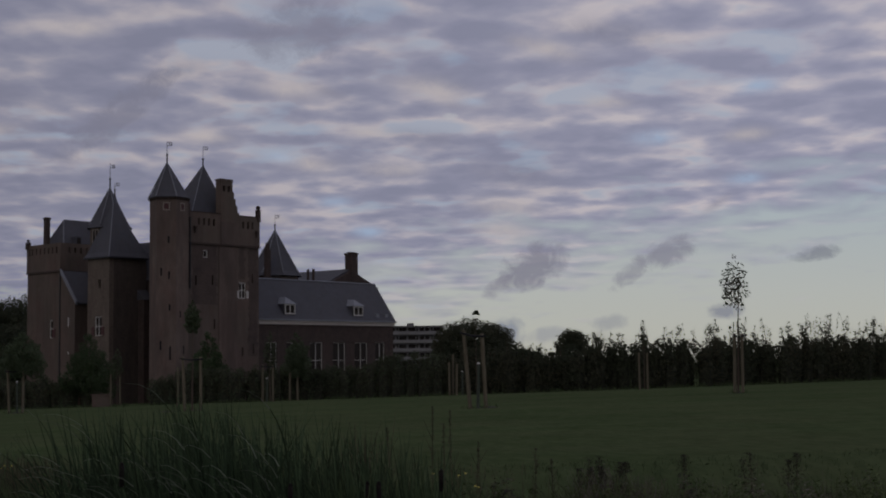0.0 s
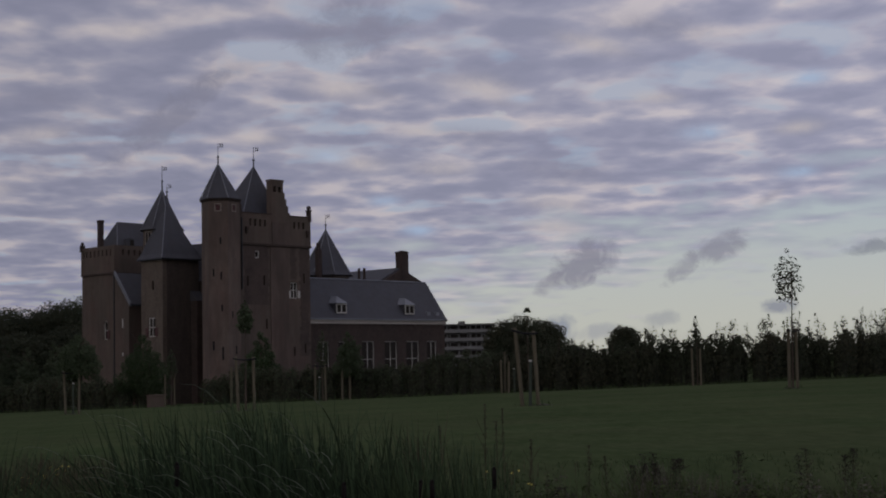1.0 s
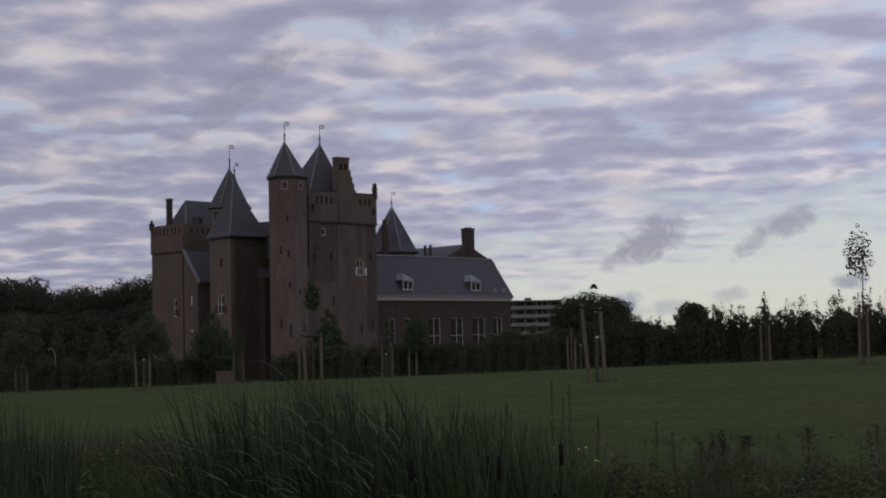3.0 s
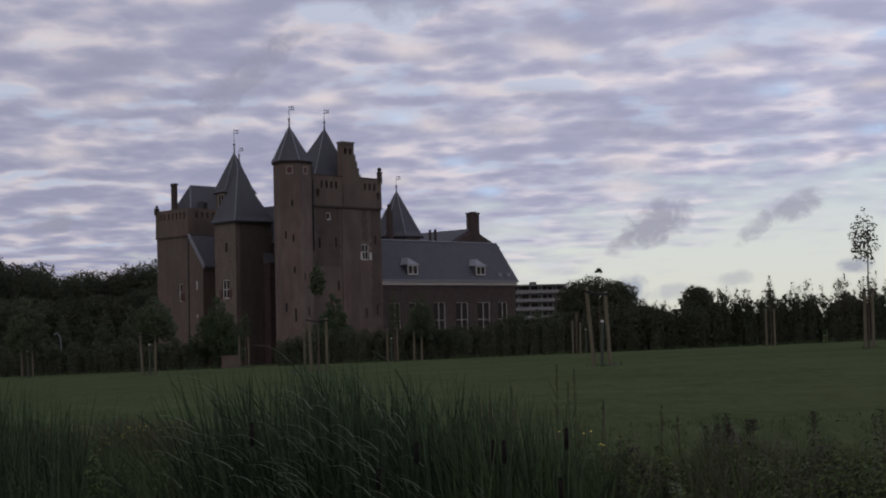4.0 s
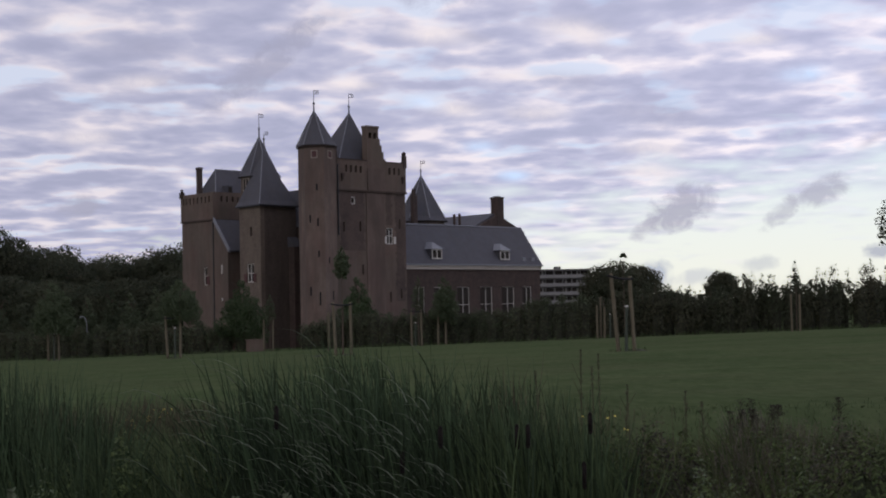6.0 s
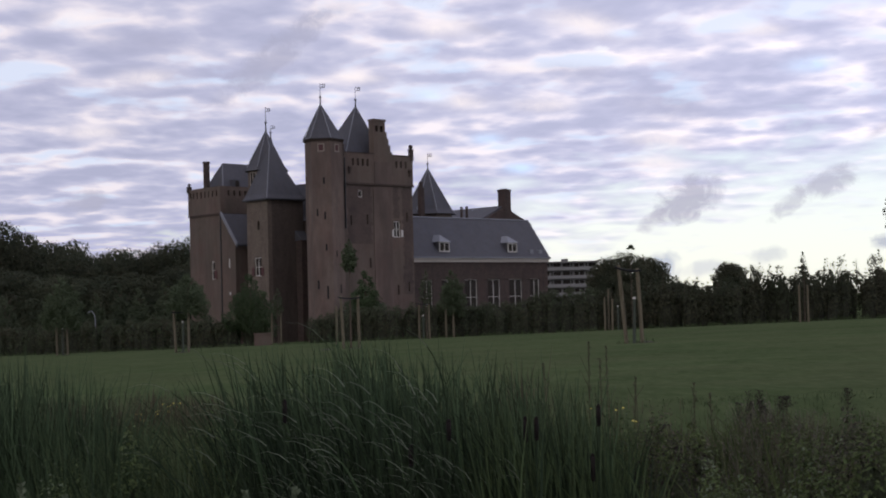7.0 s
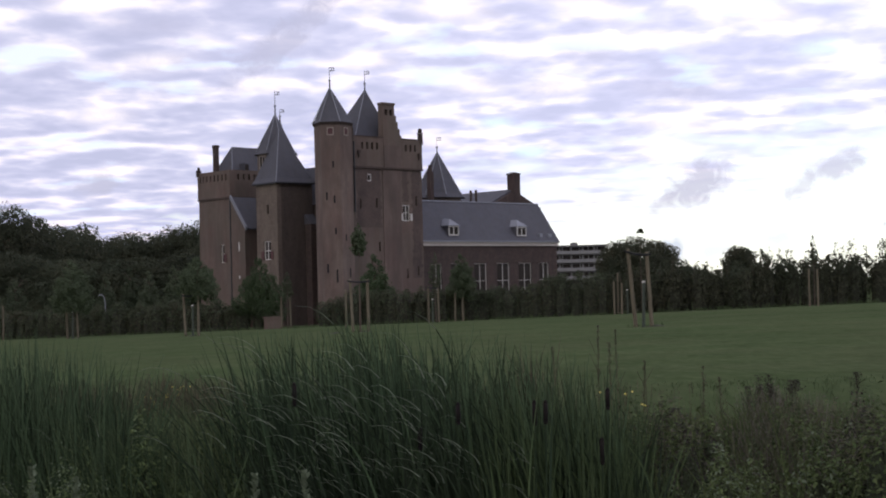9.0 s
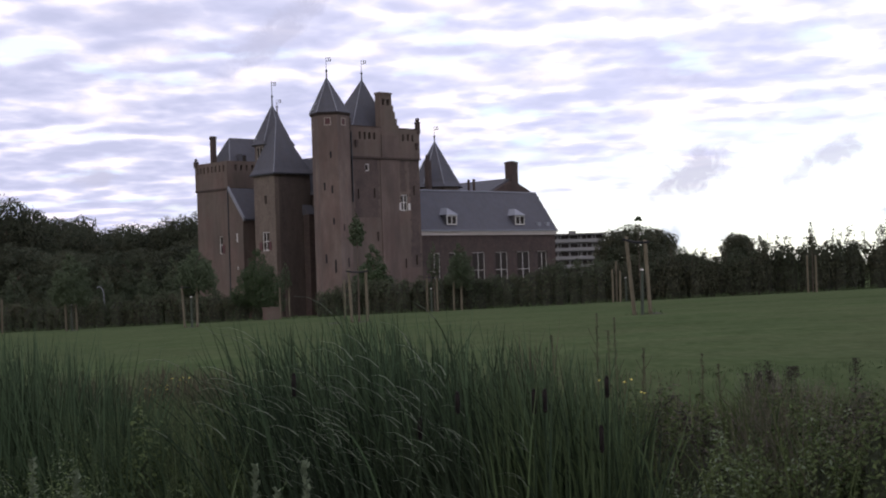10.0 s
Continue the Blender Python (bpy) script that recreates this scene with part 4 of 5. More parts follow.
# ---- the flats far behind ----
def build_flats():
    t = thing("apartment_building", pose(47, 480, -2, 0, 0, 4), "long grey concrete block of flats with balconies", "building")
    bm = boxes((-16, 8.0, 0, 12, 0, 16.3))
    part("wall", bm, concrete, t)
    bm = boxes((-16.4, 8.4, -1.6, 12.3, 16.302, 16.8))
    part("roof", bm, concrete, t)
    for k in range(5):
        z = 2.3 + 2.9 * k
        bm = boxes((-16.2, 8.2, -1.4, -0.01, z - 0.15, z), (-16.2, 8.2, -1.4, -1.25, z + 0.002, z + 1.0))
        part("balcony", bm, panel, t, "pale balcony front")
        for i in range(9):
            bm = boxes((-16.0 + 3.0 * i, -15.85 + 3.0 * i, -1.2, -0.02, z + 0.004, z + 2.7))
            part("divider", bm, concrete, t)
        for i in range(6):
            bm = boxes((-15.4 + 4 * i, -12.2 + 4 * i, -0.05, -0.005, z + 0.1, z + 2.3))
            part("window", bm, glass, t)
    for row in ((-11, -10, 4, 5, 16.802, 17.6), (-3, -1, 3, 6, 16.802, 17.8)):
        part("roof_box", boxes(row), concrete, t)


build_flats()


# ---- plants ----

def leaves_mesh(name, spots, size, mats, rand, up_bias=0.3, aspect=1.6, ways=None):
    """One mesh of many bent leaves at the given places; ways: the side each one mostly faces."""
    g = np.random.RandomState(rand.randrange(1 << 30))
    c = np.asarray(spots, float).reshape(-1, 3)
    n = len(c)
    sz = size * g.uniform(0.6, 1.4, (n, 1))
    nn = g.normal(size=(n, 3)) + (0, 0, up_bias)
    if ways is not None:
        nn = nn * 0.55 + ways * 1.1
    nn /= np.linalg.norm(nn, axis=1, keepdims=True)
    u = np.cross(nn, g.normal(size=(n, 3)))
    u /= np.linalg.norm(u, axis=1, keepdims=True) + 1e-9
    v = np.cross(nn, u)
    l, w = sz * aspect * 0.5, sz * 0.5
    quad = np.stack([c - u * l, c - v * w + nn * sz * 0.18, c + u * l, c + v * w + nn * sz * 0.18], 1).reshape(-1, 3)
    k = 4 * np.arange(n)[:, None]
    tris = np.stack([k + (0, 1, 2), k + (0, 2, 3)], 1).reshape(-1)
    me = bpy.data.meshes.new(name)
    me.vertices.add(4 * n)
    me.vertices.foreach_set("co", quad.astype(np.float32).ravel())
    me.loops.add(6 * n)
    me.loops.foreach_set("vertex_index", tris.astype(np.int32))
    me.polygons.add(2 * n)
    me.polygons.foreach_set("loop_start", np.arange(0, 6 * n, 3, dtype=np.int32))
    for m in mats:
        me.materials.append(m)
    if len(mats) > 1:
        me.polygons.foreach_set("material_index", np.repeat((g.random_sample(n) > 0.75).astype(np.int32), 2))
    me.update(calc_edges=True)
    me.validate()
    return me


def blob_points(rand, n, lumps, hollow=0.55, ragged=0.05):
    """Points spread over a set of lumps (x, y, z, rx, ry, rz), thick near their outsides, and the way out of the lump at each."""
    g = np.random.RandomState(rand.randrange(1 << 30))
    a = np.asarray(lumps, float)
    wts = a[:, 3] * a[:, 4] + a[:, 3] * a[:, 5]
    l = a[g.choice(len(a), n, p=wts / wts.sum())]
    d = g.normal(size=(n, 3))
    d /= np.linalg.norm(d, axis=1, keepdims=True)
    r = hollow + (1 - hollow) * g.random_sample(n) ** 0.6
    r *= 1 + 0.12 * np.sin(7 * d[:, 0] + 3 * d[:, 2]) + g.normal(0, ragged, n)
    return l[:, :3] + d * l[:, 3:6] * r[:, None], d


def limbs(bm, rand, base, height, crown_z0, spread, n, r):
    bar(bm, base, (base[0] + rand.uniform(-0.03, 0.03) * height, base[1], base[2] + height), r, r * 0.25, 8)
    for i in range(n):
        z = crown_z0 + (height - crown_z0) * (i + 0.3) / n
        an = rand.uniform(0, 6.28)
        q = Vector((base[0] + math.cos(an) * spread * (1 - 0.5 * i / n), base[1] + math.sin(an) * spread * (1 - 0.5 * i / n), base[2] + z + spread * 0.8))
        p = Vector((base[0], base[1], base[2] + z))
        bar(bm, p, q, r * 0.35, r * 0.08, 5)


def tree_parts(owner, rand, height, crown_z0, lumps, n_leaf, leaf, mats, trunk_r, n_limb=7, spread=None, ragged=0.06):
    bm = bmesh.new()
    limbs(bm, rand, (0, 0, -0.1), height * 0.9, crown_z0, spread or lumps[0][3] * 0.8, n_limb, trunk_r)
    part("trunk", bm, bark, owner)
    pts, ways = blob_points(rand, n_leaf, lumps, 0.72, ragged)
    ob = new("crown", leaves_mesh("crown", pts, leaf, mats, rand, ways=ways))
    ob.parent = owner


def lumpy(rand, r, h, z0, n, cone=0.0):
    """Lumps that fill a crown of radius r between z0 and z0 + h; cone narrows it to the top."""
    n = n * 3
    out_l = [(0, 0, z0 + h * 0.42, r * (0.62 - 0.15 * cone), r * (0.62 - 0.15 * cone), h * 0.4)]
    for i in range(n):
        s = (i + 0.5) / n
        w = r * (math.sin(math.pi * min(1, 0.2 + s * 0.78)) * (1 - cone) + cone * (1 - s * 0.92))
        an = i * 2.399 + rand.uniform(-0.4, 0.4)
        off = w * rand.uniform(0.5, 0.7)
        k = max(0.12 * r, w * rand.uniform(0.32, 0.48))
        out_l.append((math.cos(an) * off, math.sin(an) * off, z0 + h * s, k, k, max(k * 0.8, h / n)))
    return out_l


def dome(rand, r, z0, z1, n):
    """Lumps over a broad rounded crown."""
    out_l = [(0, 0, (z0 + z1) / 2, r * 0.75, r * 0.75, (z1 - z0) * 0.42)]
    for i in range(n):
        up_s = (i + 0.5) / n
        an = i * 2.399 + rand.uniform(-0.3, 0.3)
        el = math.asin(-0.45 + 1.4 * up_s)
        w = r * rand.uniform(0.28, 0.46)
        out_l.append((math.cos(an) * math.cos(el) * (r - w * 0.8), math.sin(an) * math.cos(el) * (r - w * 0.8),
                      (z0 + z1) / 2 + math.sin(el) * ((z1 - z0) / 2 - w * 0.5), w, w, w * 0.8))
    return out_l


# big trees of the wood behind
WOODS = []
for k in range(4):
    rr = random.Random(20 + k)
    t = thing("woodland_tree", pose(0, 200, -2), "large leafy tree in a dark wood", "tree", "wood beside the castle")
    h = 10.0
    tree_parts(t, rr, h * 0.9, 2.5, dome(rr, 4.6, -0.5, 10.0, 22), 25000, 0.135, [leaf_wood, leaf_dark], 0.28, 9, 1.5)
    WOODS.append(t)
# place and height of the top
SPOTS_WOOD = [(-57, 168, 15.2), (-51, 164, 14.6), (-46.5, 170, 12.4), (-42.5, 165, 11.2), (-38, 170, 11.0), (-34, 168, 11.6), (-30.5, 170, 12.4),
              (-26, 176, 12.6), (-31, 184, 12.0), (-37, 188, 11.6), (-43, 188, 12.0), (-49, 184, 13.4), (-55, 186, 14.6), 
              (-53, 154, 9.8), (-46, 152, 8.8), (-40, 150, 8.0), (-34, 152, 8.0), (-60, 158, 11.6), (-29, 158, 8.6)]
for i, (x, y, top) in enumerate(SPOTS_WOOD):
    w = 0.85 + 0.02 * top + 0.08 * (i % 3)
    m = pose(x, y, -2.2, 0, 0, 67 * i) @ Matrix.Diagonal((w, w, top / 10.0, 1))
    t = WOODS[i] if i < len(WOODS) else copy_thing(WOODS[i % 4], m)
    t.matrix_world = m


def between(x, rows):
    """Straight lines through rows of (x, value)."""
    for (xa, va), (xb, vb) in zip(rows, rows[1:]):
        if x <= xb:
            return va + (vb - va) * max(0.0, min(1.0, (x - xa) / (xb - xa)))
    return rows[-1][1]


def hedge(name, pts, tops, depth, per, leaf, mats, label, seed, step=0.75, wild=0.07, wisps=0):
    """A row of bushes grown together along a line of ground points: solid shade-coloured cores inside a coat of leaves;
    tops: height along x.
    """
    rand = random.Random(seed)
    top = thing(name, pose(pts[0][0], pts[0][1], ground_z(*pts[0])), label, "hedge")
    mw = top.matrix_world.translation
    bushes, lumps = [], []
    core = bmesh.new()
    for p, q in zip(pts, pts[1:]):
        p, q = Vector((*p, 0)), Vector((*q, 0))
        n = max(1, round((q - p).length / step))
        side = (q - p).normalized().cross(Vector((0, 0, 1)))
        for k in range(n):
            c = p.lerp(q, (k + rand.uniform(0.25, 0.75)) / n) + side * rand.gauss(0, depth * 0.1)
            h = between(c.x, tops) * (1 + wild * max(-1.6, min(1.6, rand.gauss(0, 1))))
            bushes.append((c, h))
    for c, h in bushes:
        z = ground_z(c.x, c.y)
        x, y, z = c.x - mw.x, c.y - mw.y, z - mw.z
        r = step * rand.uniform(0.75, 1.0)
        lumps.append((x, y, z + h * 0.36, r, depth * 0.5, h * 0.42))
        lumps.append((x + rand.gauss(0, 0.1), y, z + h * 0.66, r * 1.1, depth * 0.42, h * 0.30))
        for _ in range(3):
            w = r * rand.uniform(0.25, 0.45)
            lumps.append((x + rand.uniform(-0.6, 0.6) * r, y + rand.uniform(-0.3, 0.3) * depth, z + h * rand.uniform(0.72, 0.95), w, w, w * rand.uniform(0.8, 1.5)))
        # added solid cores, coloured dark for the shade within the bush
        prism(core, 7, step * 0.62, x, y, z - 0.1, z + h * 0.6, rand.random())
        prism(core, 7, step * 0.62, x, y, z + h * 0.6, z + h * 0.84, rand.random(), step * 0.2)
    pts, ways = blob_points(rand, per * len(bushes), lumps, 0.7, 0.08)
    spots = [tuple(v) for v in pts]
    shoots = bmesh.new()
    for _ in range(wisps):
        c, bh = rand.choice(bushes)
        c = c + Vector((rand.uniform(-0.5, 0.5), rand.uniform(-0.3, 0.3), 0))
        far = ease((c.x - 18) / 9)
        h = rand.uniform(0.2, 0.7) + far * rand.uniform(0.0, 1.0)
        bend = rand.uniform(-0.3, 0.3)
        x, y, z = c.x - mw.x, c.y - mw.y, ground_z(c.x, c.y) - mw.z + bh * 0.9
        bar(shoots, (x, y, z - 0.4), (x + bend * h, y, z + h), 0.014, 0.005, 4)
        for j in range(rand.randint(10, 22 + int(24 * far))):
            u = rand.random() ** 0.8
            spots.append((x + bend * u * h + rand.gauss(0, 0.04 + 0.13 * h * (1 - u)), y + rand.gauss(0, 0.08), z + h * u))
    ways = np.concatenate([ways, np.zeros((len(spots) - len(ways), 3))])
    ob = new("foliage", leaves_mesh("foliage", spots, leaf, mats, rand, ways=ways))
    ob.parent = top
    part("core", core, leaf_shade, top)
    if wisps:
        tagged(part("shoots", shoots, bark, top), kind="stuff")
    else:
        shoots.free()
    return top


LOW_HEDGE = "dark green leafy hedge along the lawn"
hedge("hedge", [(-35, 88.6), (-30, 87), (-22, 84.5), (-12, 81.3)], [(-35, 1.8), (-12, 1.7)], 1.4, 1900, 0.06, [leaf_dark, leaf_young], LOW_HEDGE, 31)
hedge("hedge", [(-12, 81.3), (-10.5, 80.9)], [(-12, 1.6), (-8, 1.6)], 1.2, 1900, 0.06, [leaf_dark, leaf_young], LOW_HEDGE, 32)
hedge("hedge", [(-7.2, 79.9), (4, 78.2), (9, 77.4)], [(-6.6, 1.6), (-5, 1.95), (0, 1.75), (4.8, 1.85), (5.8, 2.35), (9, 2.35)], 1.4, 1900, 0.06, [leaf_dark, leaf_young], LOW_HEDGE, 33)
TALL = [(9, 2.3), (11.5, 2.3), (12.6, 2.75), (13.4, 2.75), (14.3, 2.1), (15.4, 2.15), (16.6, 2.7), (20, 2.65), (24, 2.6), (30, 2.75), (56, 2.9)]
hedge("hedge", [(9, 77.6), (16, 76.5), (24, 77.5), (40, 84), (50, 89.5)], TALL, 1.9, 1700, 0.075, [leaf_dark, leaf_wood], "tall uneven dark hedge with wispy shoots", 34, 0.65, 0.05, 260)


def stake(x, y, h, dx, thin=False):
    bm = bmesh.new()
    r = 0.045 if thin else 0.055
    bar(bm, (0, 0, -0.25), (dx, 0, h - 0.02), r, r * 0.92, 10)
    bar(bm, (dx, 0, h - 0.0195), (dx, 0, h), r * 0.92, r * 0.6, 10)
    o = part("post" if thin else "stake", bm, post_green if thin else wood, None)
    o.matrix_world = pose(x, y, ground_z(x, y))
    if thin:
        cap = bmesh.new()
        bar(cap, (dx, 0, h + 0.001), (dx, 0, h + 0.05), r * 1.05, r * 0.9, 10)
        part("cap", cap, white, o, "small white cap")
        return tagged(o, "short grey-green post beside tree stakes", "post")
    return tagged(o, "round wooden tree stake in the lawn", "stake", "tree stakes")


def strap(a, b):
    """The band between the tops of two stakes (x, y, h, dx), sagging a little."""
    bm = bmesh.new()
    p = Vector((a[0] + a[3] - 0.1, a[1], ground_z(a[0], a[1]) + a[2] - 0.06))
    q = Vector((b[0] + b[3] + 0.1, b[1], ground_z(b[0], b[1]) + b[2] - 0.06))
    o = p.copy()
    pts = [p.lerp(q, k / 6) + Vector((0, -0.07, -0.05 * math.sin(math.pi * k / 6))) - o for k in range(7)]
    for u, v in zip(pts, pts[1:]):
        bar(bm, u, v, 0.028, 0.028, 6)
    ob = part("strap", bm, strap_black, None)
    ob.matrix_world = Matrix.Translation(o)
    tagged(ob, "black rubber strap between two tree stakes", "strap")


PAIRS = [((-20.0, 74.2, 1.78, -0.04), (-19.44, 74.2, 1.75, -0.06)), ((-11.52, 62.2, 1.86, -0.09), (-10.97, 62.2, 1.9, 0.02)),
         ((-3.32, 50.2, 1.91, -0.08), (-2.77, 50.2, 1.88, -0.02)), ((-9.24, 79.0, 1.76, -0.01), (-8.73, 79.0, 1.73, -0.01)),
         ((-0.92, 74.2, 1.94, 0.01), (-0.38, 74.2, 1.91, -0.02)), ((0.5, 77.0, 1.54, 0.02), (0.93, 77.0, 1.52, -0.01)),
         ((4.97, 36.8, 2.06, -0.17), (5.38, 36.8, 1.95, -0.09)), ((15.59, 47.3, 2.07, 0.05), (15.88, 47.3, 2.06, 0.02)),
         ((18.5, 71.5, 1.92, -0.01), (18.92, 71.5, 1.89, 0.01)), ((8.99, 75.0, 1.77, -0.01), (9.22, 75.3, 2.2, 0.01))]
for i, (a, b) in enumerate(PAIRS):
    stake(*a)
    stake(*b)
    if i not in (3, 5, 8, 9):
        strap(a, b)
stake(-26.17, 83.0, 2.0, 0.02)
stake(-4.69, 66.0, 1.82, 0.0)
stake(9.36, 75.0, 1.66, 0.04)
for p in ((-19.66, 74.0, 1.37, 0.0), (-11.14, 61.8, 1.31, 0.0), (5.12, 36.6, 1.15, 0.04), (-0.71, 73.9, 1.21, 0.01), (9.62, 74.5, 1.25, 0.0)):
    stake(*p, thin=True)


def earth_patch(x, y, w, d, seed):
    """Bare dug earth round a planted tree."""
    rand = random.Random(seed)
    bm = bmesh.new()
    mid = bm.verts.new((0, 0, 0.05))
    ring = [bm.verts.new((w * rand.uniform(0.8, 1.1) * math.cos(k * math.tau / 18), d * rand.uniform(0.8, 1.1) * math.sin(k * math.tau / 18), -0.03)) for k in range(18)]
    for k in range(18):
        bm.faces.new((mid, ring[k], ring[(k + 1) % 18]))
    o = part("earth_patch", bm, earth, None)
    o.matrix_world = pose(x, y, ground_z(x, y))
    tagged(o, "patch of bare dark earth in the lawn", "earth")


for i, (x, y) in enumerate(((5.5, 36.9), (-2.9, 50.3), (15.75, 47.4), (-11.2, 62.2), (-19.6, 74.2), (-3.9, 50.0))):
    earth_patch(x, y, 0.5, 0.45, 400 + i)


def young_tree(x, y, height, crown_z0, r, n, leaf, mats, label, cone=0.4, seed=1, trunk_r=0.05):
    rand = random.Random(seed)
    t = thing("young_tree", pose(x, y, ground_z(x, y)), label, "tree", "young trees on the lawn")
    tree_parts(t, rand, height, crown_z0, lumpy(rand, r, height - crown_z0, crown_z0, 7, cone), n, leaf, mats, trunk_r, 8, r * 0.7)
    return t


young_tree(-19.75, 74.4, 4.05, 1.5, 1.45, 11000, 0.06, [leaf_young, leaf_mid], "young staked tree with a pointed dark crown", 0.5, 41)
young_tree(-11.05, 62.6, 3.4, 1.7, 1.3, 9500, 0.05, [leaf_young, leaf_mid], "young staked tree with a pointed crown", 0.5, 42)
young_tree(-3.08, 50.3, 3.88, 2.75, 0.33, 1300, 0.055, [leaf_young, leaf_dark], "slim young tree with a narrow thin crown", 0.0, 43, 0.035)
young_tree(-0.52, 74.4, 3.7, 1.7, 0.42, 700, 0.06, [leaf_dark, leaf_young], "young staked tree with a thin crown", 0.1, 44, 0.035)
young_tree(0.9, 77.3, 3.65, 1.2, 1.0, 9000, 0.05, [leaf_young, leaf_dark], "young tree with a dense cone-shaped crown", 0.4, 45)
young_tree(-8.9, 79.0, 3.2, 1.6, 0.4, 600, 0.06, [leaf_dark, leaf_young], "young staked tree with a sparse crown", 0.2, 46, 0.03)
rr = random.Random(47)
t = thing("young_tree", pose(5.17, 37.0, ground_z(5.17, 37.0)), "spindly young tree with one small tuft of leaves", "tree", "young trees on the lawn")
tree_parts(t, rr, 2.75, 2.0, [(0.0, 0, 2.53, 0.06, 0.06, 0.05), (0.06, 0, 2.48, 0.04, 0.04, 0.02), (-0.06, 0, 2.49, 0.04, 0.04, 0.02)], 260, 0.032, [leaf_dark, leaf_young], 0.016, 3, 0.04)
young_tree(18.8, 71.7, 3.6, 2.2, 0.3, 260, 0.07, [leaf_dark, leaf_shade], "slim young tree with a sparse top", 0.2, 48, 0.03)
young_tree(15.78, 47.5, 4.8, 2.95, 0.62, 560, 0.065, [leaf_dark, leaf_shade], "slim young tree with a sparse upright crown", 0.12, 49, 0.04)
# dense bushes and trees along the hedge
young_tree(-10.68, 80.9, 4.0, 0.8, 1.95, 18000, 0.055, [leaf_bush, leaf_mid], "dense dark green cone-shaped bush", 0.75, 51, 0.07)
young_tree(-4.08, 82.0, 4.0, 0.4, 1.5, 14000, 0.06, [leaf_bush, leaf_young], "dense bright green cone-shaped bush", 0.5, 52, 0.07)
for i, (x, y, h, r) in enumerate([(-19.0, 90, 3.9, 1.1), (-17.0, 88, 4.1, 1.0), (-21.3, 95, 4.4, 1.1), (-22.2, 92, 3.75, 1.05), (-24.6, 90, 3.6, 1.4), (-28.5, 93, 3.8, 1.6)]):
    young_tree(x, y, h, 0.5, r, 10000, 0.06, [leaf_mid, leaf_wood], "small pointed tree behind the hedge", 0.55, 160 + i, 0.08)
for i, (x, y, h, r) in enumerate([(10.3, 83, 4.8, 1.4), (11.6, 84, 5.1, 1.75), (13.2, 86, 4.9, 1.4), (18.9, 90, 4.5, 1.25), (9.7, 84, 3.4, 0.85), (15.2, 88, 3.3, 1.2)]):
    rand = random.Random(70 + i)
    t = thing("young_tree", pose(x, y, ground_z(x, y)), "dark leafy tree behind the hedge", "tree", "young trees on the lawn")
    tree_parts(t, rand, h - 1.2, 0.5, dome(rand, r, 0.3, h - 0.6, 26), 15000, 0.07, [leaf_dark, leaf_wood], 0.08, 8, r * 0.5, 0.11)


# ---- small built things along the hedge ----
def bent_pole(x, y):
    t = thing("bent_pole", pose(x, y, ground_z(x, y)), "grey steel pole with a bent-over top by the hedge", "pole")
    bm = bmesh.new()
    pts = [(0.2, 0, -0.2), (0.2, 0, 1.85)] + [(-0.06 + 0.26 * math.cos(a), 0, 1.85 + 0.62 * math.sin(a)) for a in [0.3 * k for k in range(1, 8)]]
    for p, q in zip(pts, pts[1:]):
        bar(bm, p, q, 0.027, 0.027, 8)
    part("pole", bm, lead, t)
    bm = boxes((-0.2, 0.35, -0.1, 0.25, -0.05, 0.12))
    part("foot", bm, concrete, t)


bent_pole(-20.55, 84.0)


def brick_pier(x, y, w, d, h, turn, label):
    t = thing("brick_wall", pose(x, y, ground_z(x, y) - 0.1, 0, 0, turn), label, "wall")
    bm = boxes((-w / 2, w / 2, -d / 2, d / 2, 0, h))
    part("wall", bm, brick, t)
    bm = boxes((-w / 2 - 0.05, w / 2 + 0.05, -d / 2 - 0.05, d / 2 + 0.05, h + 0.002, h + 0.08))
    part("coping", bm, brick, t)


brick_pier(-9.78, 79.5, 1.0, 0.4, 0.72, -4, "low pale brick wall at the end of the hedge")
brick_pier(-30.0, 95.0, 2.2, 2.0, 2.3, 10, "small brick outbuilding wall behind the hedge")


# ---- reeds and weeds along the ditch ----
def blade(verts, faces, base, length, t0, t1, power, way, w, segs=6):
    """A long leaf: it starts t0 radians off the upright, towards the heading `way`, and curves to t1 at its tip."""
    out_v = Vector((math.cos(way), math.sin(way), 0))
    side = Vector((-math.sin(way), math.cos(way), 0))
    # most leaves show something of their flat face to whoever stands on the bank
    stand_v, lie_v = side * 0.3 + Vector((0.75, -0.25, 0.6)), side * 0.3 + Vector((0.1, -0.5, 0.75))
    k = len(verts)
    p = Vector(base)
    for i in range(segs + 1):
        q = i / segs
        th = t0 + (t1 - t0) * q ** power
        if i:
            p = p + (out_v * math.sin(th) + Vector((0, 0, math.cos(th)))) * (length / segs)
        up_v = out_v * math.sin(th) + Vector((0, 0, math.cos(th)))
        flat_v = stand_v.lerp(lie_v, min(1.0, abs(math.sin(th))))
        sv = (flat_v - up_v * flat_v.dot(up_v)).normalized()
        ww = w * (0.75 + 0.5 * q if q < 0.5 else 1.0) * (1 - q ** 6) + 0.0006
        verts.append(tuple(p - sv * ww))
        verts.append(tuple(p + sv * ww))
    for i in range(segs):
        q = k + 2 * i
        faces.append((q, q + 1, q + 3, q + 2))


def stuff_mesh(name, verts, faces, material, label, category):
    me = bpy.data.meshes.new(name)
    me.from_pydata(verts, [], faces)
    me.materials.append(material)
    return tagged(new(name, me), label, category, kind="stuff")


BOW = 36


